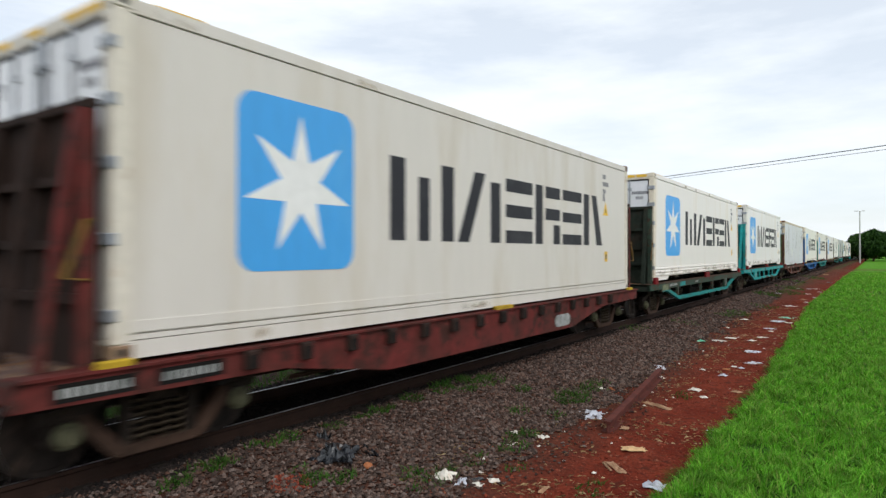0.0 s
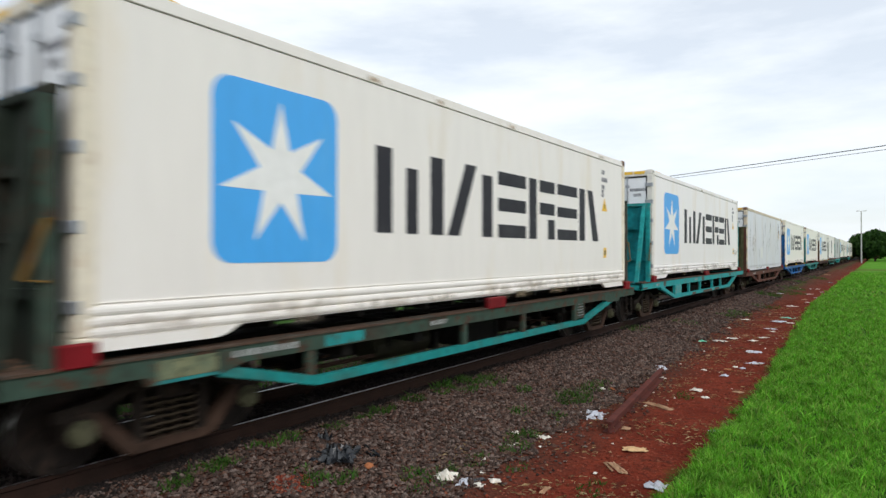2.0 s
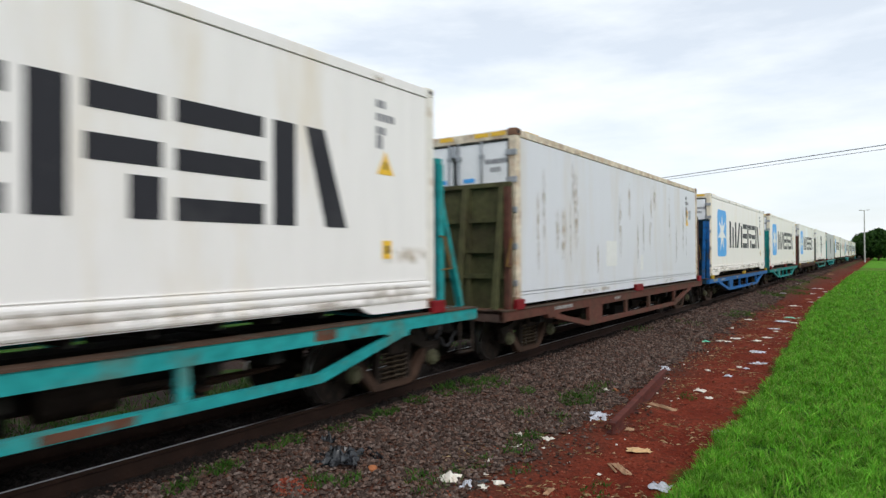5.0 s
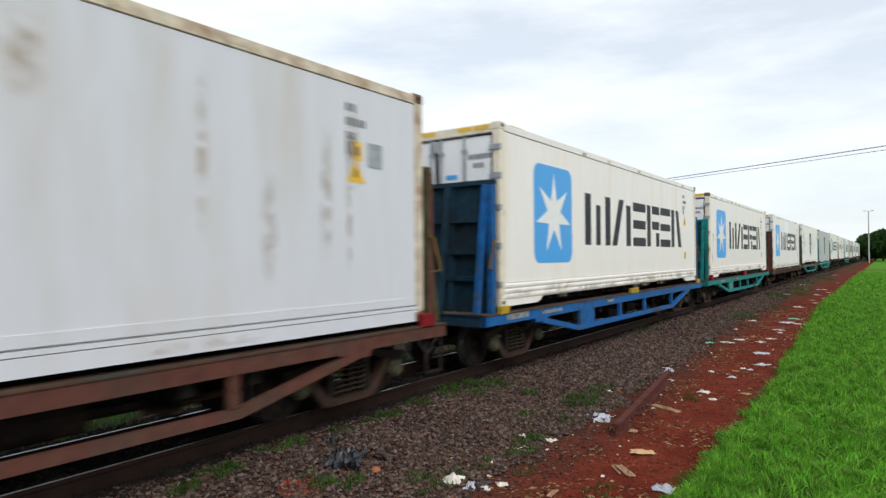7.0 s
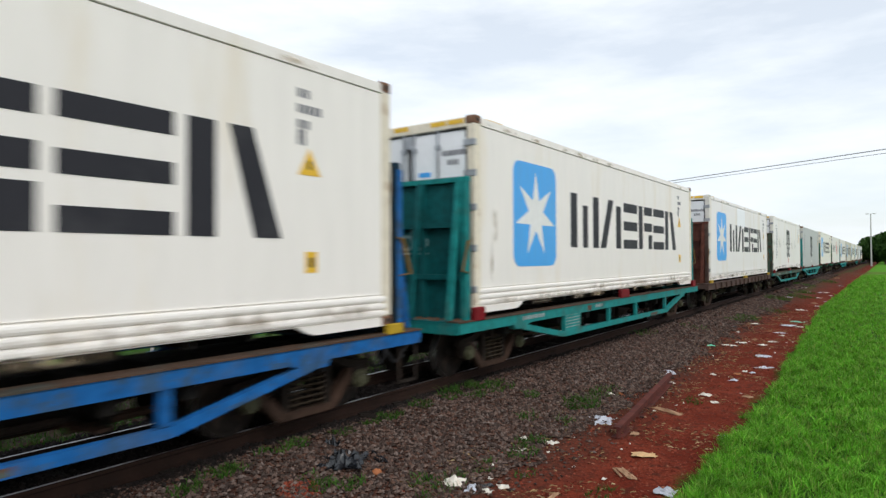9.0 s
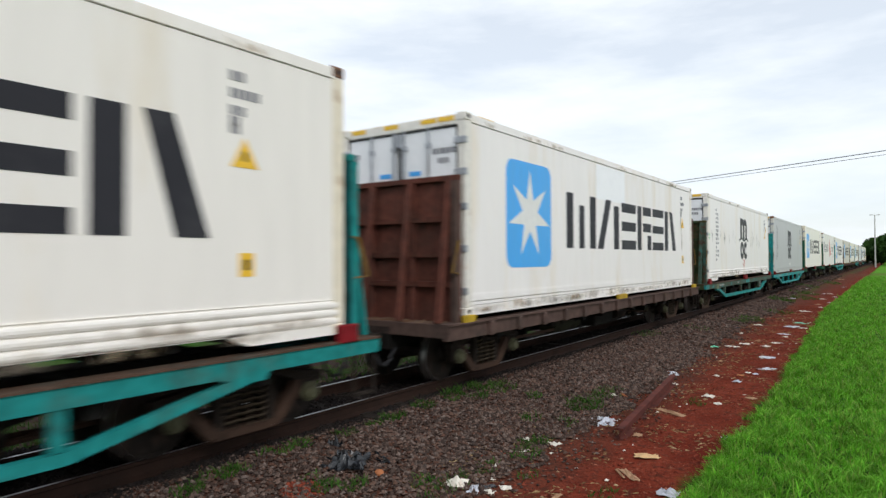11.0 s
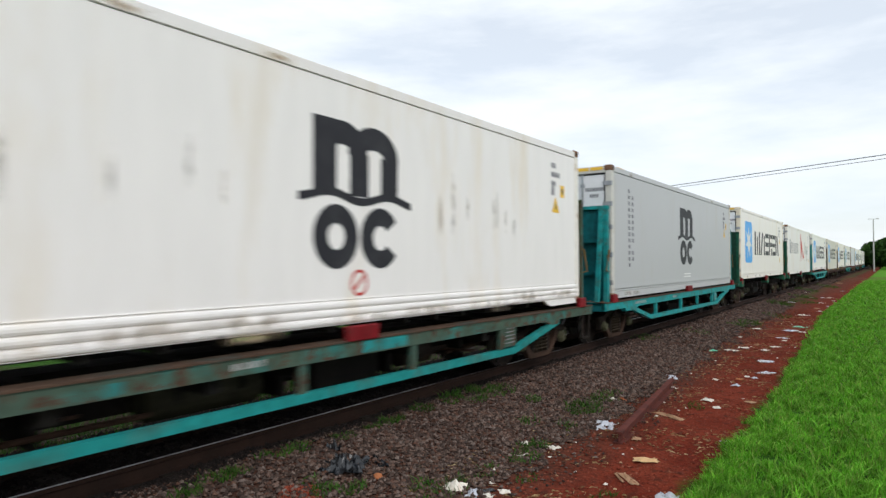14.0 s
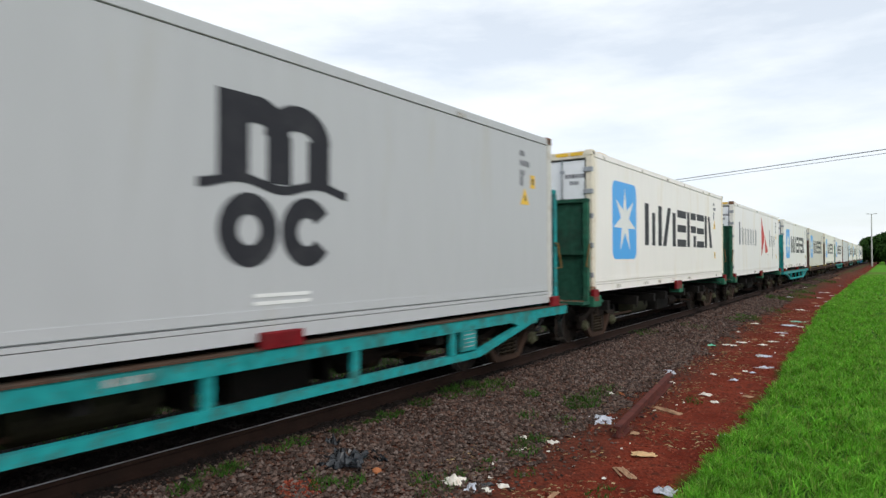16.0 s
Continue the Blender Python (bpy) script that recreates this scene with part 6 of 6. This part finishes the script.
o = tagged(new("far_woods", crown_mesh("far_woods", far, 26000, 1.2, g, M_CROWND)), "dark green belt of distant bushes and trees", "woods", kind="stuff")


def shrub(x, y, r, h, seed):
    g = np.random.default_rng(seed)
    root = tagged(new("shrub"), "low green garden shrub before the house", "shrub", "garden shrubs")
    root.location = (x, y, -0.45)
    bm = B()
    for i in range(4):
        rod(bm, (0, 0, 0), ((i - 1.5) * r * 0.3, 0.1, h * 0.7), 0.03, 0.012, 5)
    part("stem", bm, M_BARK, root)
    part("crown", crown_mesh("crown", [(0, 0, h * 0.6, r, h * 0.45), (0.3 * r, 0.4 * r, h * 0.5, r * 0.7, h * 0.4)], 700, 0.25, g, M_CROWN), None, root)


for i, (x, y, r, h) in enumerate([(-65, 26.6, 0.7, 1.0), (-64.5, 27.9, 0.9, 1.7), (-65, 29.8, 0.7, 0.9), (-64.5, 32, 0.8, 1.0), (-65, 33.4, 0.8, 0.9), (-64, 24.8, 0.6, 1.1), (-65, 35.2, 0.9, 1.1)]):
    shrub(x, y, r, h, 70 + i)

# ---- poles, wires, lamps and signs ----
M_POLE = mat("grey_concrete_pole", (0.42, 0.41, 0.40), (0.33, 0.31, 0.29), rough=0.85, amount=0.4)
M_WIRE = mat("dull_wire", (0.34, 0.35, 0.37), rough=0.6, metal=0.2, bump=0)


def wire(a, b, sag, r, label):
    bm = B()
    a, b = Vector(a), Vector(b)
    side = (b - a).cross(Vector((0, 0, 1))).normalized() * r
    prev = None
    for i in range(29):
        t = i / 28
        p = a.lerp(b, t) - Vector((0, 0, 4 * sag * t * (1 - t)))
        rv = [bm.verts.new(p + q) for q in (side, Vector((0, 0, r)), -side, Vector((0, 0, -r)))]
        if prev:
            for e in range(4):
                bm.faces.new((prev[e], prev[(e + 1) % 4], rv[(e + 1) % 4], rv[e]))
        prev = rv
    return tagged(new("overhead_wire", mesh_of("overhead_wire", bm, M_WIRE)), label, "wire", "overhead wires")


def utility_pole(x, y, h, turn):
    root = tagged(new("utility_pole"), "grey concrete utility pole with a crossarm", "pole", "utility poles")
    root.matrix_basis = pose(x, y, -0.45, 0, 0, turn)
    bm = B()
    rod(bm, (0, 0, 0), (0, 0, h), 0.15, 0.09, 10)
    part("shaft", bm, M_POLE, root)
    bm = B()
    box(bm, -1.1, 1.1, -0.05, 0.05, h - 0.5, h - 0.38)
    bar(bm, (0.7, 0, h - 0.5), (0, 0, h - 1.2), 0.05, 0.05, (0, 1, 0)), bar(bm, (-0.7, 0, h - 0.5), (0, 0, h - 1.2), 0.05, 0.05, (0, 1, 0))
    arm = part("crossarm", bm, M_POLE, root)
    for q in (-1.0, 0.0, 1.0):
        bm = B()
        rod(bm, (q, 0, h - 0.38), (q, 0, h - 0.2), 0.05, 0.03, 8)
        part("insulator", bm, M_TRIM, arm)


utility_pole(-38, 11.9, 7.2, 0)
utility_pole(-38, -30, 7.2, 0)
utility_pole(-38, 54, 7.2, 0)
for dx in (-1.0, 0.0, 1.0):
    wire((-38 + dx, -30, 6.55), (-38 + dx, 11.9, 6.55), 0.7, 0.015, "thin grey wire along the road")
    wire((-38 + dx, 11.9, 6.55), (-38 + dx, 54, 6.55), 0.7, 0.015, "thin grey wire along the road")
utility_pole(19.7, 34.2, 8.9, 63)
utility_pole(-72.2, 81.8, 8.9, 63)
wire((19.7, 34.2, 8.16), (-72.2, 81.8, 8.16), 0.22, 0.030, "thick grey power cable crossing above the track")
wire((19.7, 34.2, 7.86), (-72.2, 81.8, 8.16), 0.22, 0.018, "thin grey power wire crossing above the track")

root = tagged(new("street_lamp"), "tall pale steel lamp post with a double head", "street lamp", "street lamps")
root.location = (-2.9, 161, -0.45)
bm = B()
rod(bm, (0, 0, 0), (0, 0, 11.2), 0.17, 0.09, 10)
part("post", bm, M_POLE, root)
for s in (1, -1):
    bm = B()
    bar(bm, (0, 0, 11.1), (s * 0.5, 0, 11.2), 0.06, 0.06, (0, 1, 0))
    box(bm, *sorted((s * 0.4, s * 0.95)), -0.14, 0.14, 11.14, 11.28, 0.02)
    part("lamp_head", bm, M_POLE, root)
M_LIT = bpy.data.materials.new("lit_lamp_glass")
M_LIT.use_nodes = True
M_LIT.node_tree.nodes["Principled BSDF"].inputs["Emission Color"].default_value = (1, 0.98, 0.95, 1)
M_LIT.node_tree.nodes["Principled BSDF"].inputs["Emission Strength"].default_value = 6
root = tagged(new("street_lamp"), "slim lamp post with a lit white lantern", "street lamp", "street lamps")
root.location = (-58, 24.2, -0.45)
bm = B()
rod(bm, (0, 0, 0), (0, 0, 3.35), 0.05, 0.04, 8)
part("post", bm, M_POLE, root)
bm = B()
box(bm, -0.09, 0.09, -0.12, 0.12, 3.35, 3.55, 0.04)
part("lantern", bm, M_LIT, root, "lit white lantern")

M_SIGN = mat("dark_green_sign_face", (0.015, 0.055, 0.045), rough=0.5, bump=0.02)
root = tagged(new("warning_sign"), "dark green sign with white capital letters on a post", "sign")
root.matrix_basis = pose(-13, 7.35, -0.45, 0, 0, 58)
bm = B()
rod(bm, (0, 0.04, 0), (0, 0.04, 1.95), 0.04, seg=8)
part("post", bm, M_POLE, root)
face = boxpart("sign_face", (-0.55, 0.55, -0.015, 0.015, 1.45, 1.95), M_SIGN, root, "", 0.004)
for z in (1.465, 1.925):
    boxpart("border", (-0.53, 0.53, -0.019, -0.012, z, z + 0.012), M_TRIM, face)
for txt, z in (("A-SE", 1.74), ("ERDA", 1.54)):
    cu = bpy.data.curves.new("sign_letters", "FONT")
    cu.body, cu.size, cu.extrude, cu.align_x = txt, 0.19, 0.002, "RIGHT"
    tmp = new("tmp", cu)
    me = bpy.data.meshes.new_from_object(tmp.evaluated_get(bpy.context.evaluated_depsgraph_get()))
    bpy.data.objects.remove(tmp)
    me.materials.append(M_TRIM)
    o = new("sign_letters", me)
    o.parent = face
    o.matrix_basis = pose(0.50, -0.018, z, 90, 0, 0)
bm = B()
for z in (1.74, 1.54):
    box(bm, -0.50, -0.04, -0.019, -0.012, z, z + 0.13)
part("letter_marking", bm, M_TRIM, face)


# ---- white van on the road ----
def van():
    root = tagged(new("van"), "white panel van with red tail lights on the road", "van")
    paint = mat("white_van_paint", (0.74, 0.75, 0.78), (0.66, 0.67, 0.70), rough=0.25, bump=0.0, amount=0.2, gloss=0.7)
    bm = B()
    plate(bm, [(0.0, 0.40), (0.0, 2.20), (0.12, 2.42), (0.35, 2.52), (3.2, 2.52), (3.5, 2.42), (4.3, 1.55), (5.15, 1.25), (5.3, 0.95), (5.3, 0.40)], -0.95, 0.95)
    bmesh.ops.bevel(bm, geom=bm.edges[:], offset=0.07, segments=2, affect="EDGES", profile=0.6)
    body = part("body", bm, paint, root, smooth=False)
    for s in (1, -1):
        x0, x1 = sorted((s * 0.93, s * 0.957))
        for a, b in ((0.35, 1.55), (1.7, 2.9)):
            bm = B()
            plate(bm, rounded(a, b, 1.45, 2.0, 0.06), x0, x1)
            part("window", bm, M_GLASS, body)
        bm = B()
        plate(bm, [(3.05, 1.45), (3.05, 2.0), (3.5, 2.0), (4.1, 1.45)], x0, x1)
        part("window", bm, M_GLASS, body)
        boxpart("tail_light", (*sorted((s * 0.76, s * 0.94)), -0.02, 0.03, 0.85, 1.30), M_REDMARK, body, "red tail light", 0.01)
        boxpart("headlight", (*sorted((s * 0.6, s * 0.92)), 5.24, 5.32, 0.80, 1.02), M_GLASS, body, "", 0.01)
        for y in (0.95, 4.35):
            bm = B()
            rod(bm, (s * 0.74, y, 0.34), (s * 0.96, y, 0.34), 0.34, seg=20)
            w = part("wheel", bm, M_RUBBER, root)
            bm = B()
            rod(bm, (s * 0.95, y, 0.34), (s * 0.972, y, 0.34), 0.19, seg=14)
            part("rim", bm, M_ZINC, w)
    boxpart("rear_window", (-0.72, 0.72, -0.012, 0.03, 1.45, 2.05), M_GLASS, body, "", 0.01)
    boxpart("bumper", (-0.93, 0.93, -0.08, 0.06, 0.38, 0.58), M_DARK, body, "", 0.02)
    return root


the_van = van()

# ---- the train ----
FRONTS = [2.58, 16.93, 31.30, 45.77, 59.94, 74.01, 88.60, 102.82, 116.76, 130.82, 144.88]   # door end of each box at the start, metres ahead
SEATS = [0.96, 1.05, 1.11, 0.985, 1.01, 1.0, 1.0, 1.03, 1.01, 1.09, 1.04]                   # underside of each box
for i in range(11, 23):
    FRONTS.append(FRONTS[-1] + 14.15)
    SEATS.append(1.02)
WAGONS = {"fish_red": wagon("fish", "red", "oxide-red fish-bellied flat wagon with brown end walls"),
          "truss_dark": wagon("truss", "dark_green", "weathered dark green container wagon with a teal truss", "sea"),
          "truss_teal": wagon("truss", "sea", "teal container wagon with trussed sides and steel end walls"),
          "truss_aqua": wagon("truss", "aqua", "bright aqua container wagon with trussed sides and aqua end walls"),
          "truss_rust": wagon("truss", "rust", "rusty brown container wagon with trussed sides"),
          "truss_blue": wagon("truss", "blue", "blue container wagon with trussed sides and dark end walls"),
          "flat_brown": wagon("flat", "brown", "dark brown flat wagon with stake pockets"),
          "truss_moss": wagon("truss", "moss", "faded green container wagon with rust-stained end walls", "sea"),
          "truss_grid": wagon("truss", "teal", "bright teal container wagon with trussed sides"),
          "spine": wagon("spine", "bottle", "bottle-green spine wagon with plain end walls")}
BOXES = {"star_ivory": container("ivory", "star", False, "ivory refrigerated container with blue square and charcoal marking", 1),
         "star_cream": container("cream", "star", True, "cream refrigerated container with blue square and grooved foot", 2),
         "star_white": container("white", "star", True, "white refrigerated container with blue square and grooved foot", 3),
         "star_stained": container("cream", "star", True, "cream refrigerated container with rust stains, blue square and grooved foot", 10),
         "plain_worn": container("worn", "none", False, "scuffed bluish-white refrigerated container without large markings", 4),
         "star_patched": container("white", "star", False, "stained white refrigerated container with blue square marking", 5),
         "arch_white": container("white", "arches", True, "streaked white refrigerated container with dark arched logo", 6),
         "arch_grey": container("grey", "arches", False, "light grey refrigerated container with dark arched logo", 7),
         "star_yellowed": container("cream", "star", False, "yellowed refrigerated container with blue square marking", 8),
         "sail_white": container("white", "sail", False, "white refrigerated container with red triangular marking", 9)}
ORDER = [("fish_red", "star_ivory"), ("truss_dark", "star_cream"), ("truss_aqua", "star_white"), ("truss_rust", "plain_worn"), ("truss_blue", "star_cream"),
         ("truss_teal", "star_stained"), ("flat_brown", "star_patched"), ("truss_moss", "arch_white"), ("truss_grid", "arch_grey"), ("spine", "star_yellowed"),
         ("spine", "sail_white"), ("truss_grid", "star_white"), ("flat_brown", "star_ivory"), ("flat_brown", "star_cream"), ("truss_teal", "star_white"),
         ("truss_rust", "plain_worn"), ("truss_dark", "star_patched"), ("flat_brown", "star_cream"), ("truss_teal", "arch_white"), ("truss_blue", "star_white"),
         ("truss_teal", "star_ivory"), ("truss_rust", "plain_worn"), ("truss_grid", "star_white")]
used = set()
TRAIN = []


def take(store, key):
    if key in used:
        return copy_thing(store[key], Matrix())
    used.add(key)
    return store[key]


for i, (w, c) in enumerate(ORDER):
    TRAIN.append((take(WAGONS, w), take(BOXES, c), FRONTS[i], SEATS[i]))


def run_of_train(t):
    """Metres that the train has run at t seconds."""
    return 0.08 + 7.30 * t + 0.0076 * t * t


def car_pose(front, t, z):
    """A car's pose from the two ends of its chord on the track."""
    d = front - run_of_train(t)
    xa, ya, _ = on_track(d + 1.0)
    xb, yb, _ = on_track(d + 11.0)
    a = math.degrees(math.atan2(-(xb - xa), yb - ya))
    return pose(xa + math.sin(radians(a)), ya - math.cos(radians(a)), z, 0, 0, a)


def motions():
    steps = [i * 0.5 for i in range(33)]
    for i, (w, c, front, seat) in enumerate(TRAIN):
        walk(w, [(t, car_pose(front, t, 0)) for t in steps])
        walk(c, [(t, car_pose(front, t, seat)) for t in steps])
        if i < 13:
            for o in w.children_recursive:
                if o.name.startswith("wheelset"):
                    at = o.location.copy()
                    walk(o, [(k / 15, pose(at.x, at.y, at.z, math.degrees(run_of_train(k / 15) / WHEEL_R))) for k in range(241)])
    walk(the_van, [(t, pose(-22.3, 8.4 - 8.0 * (t - 15.3), -0.30, 0, 0, 180)) for t in (0, 4, 8, 12, 16)])


motions()
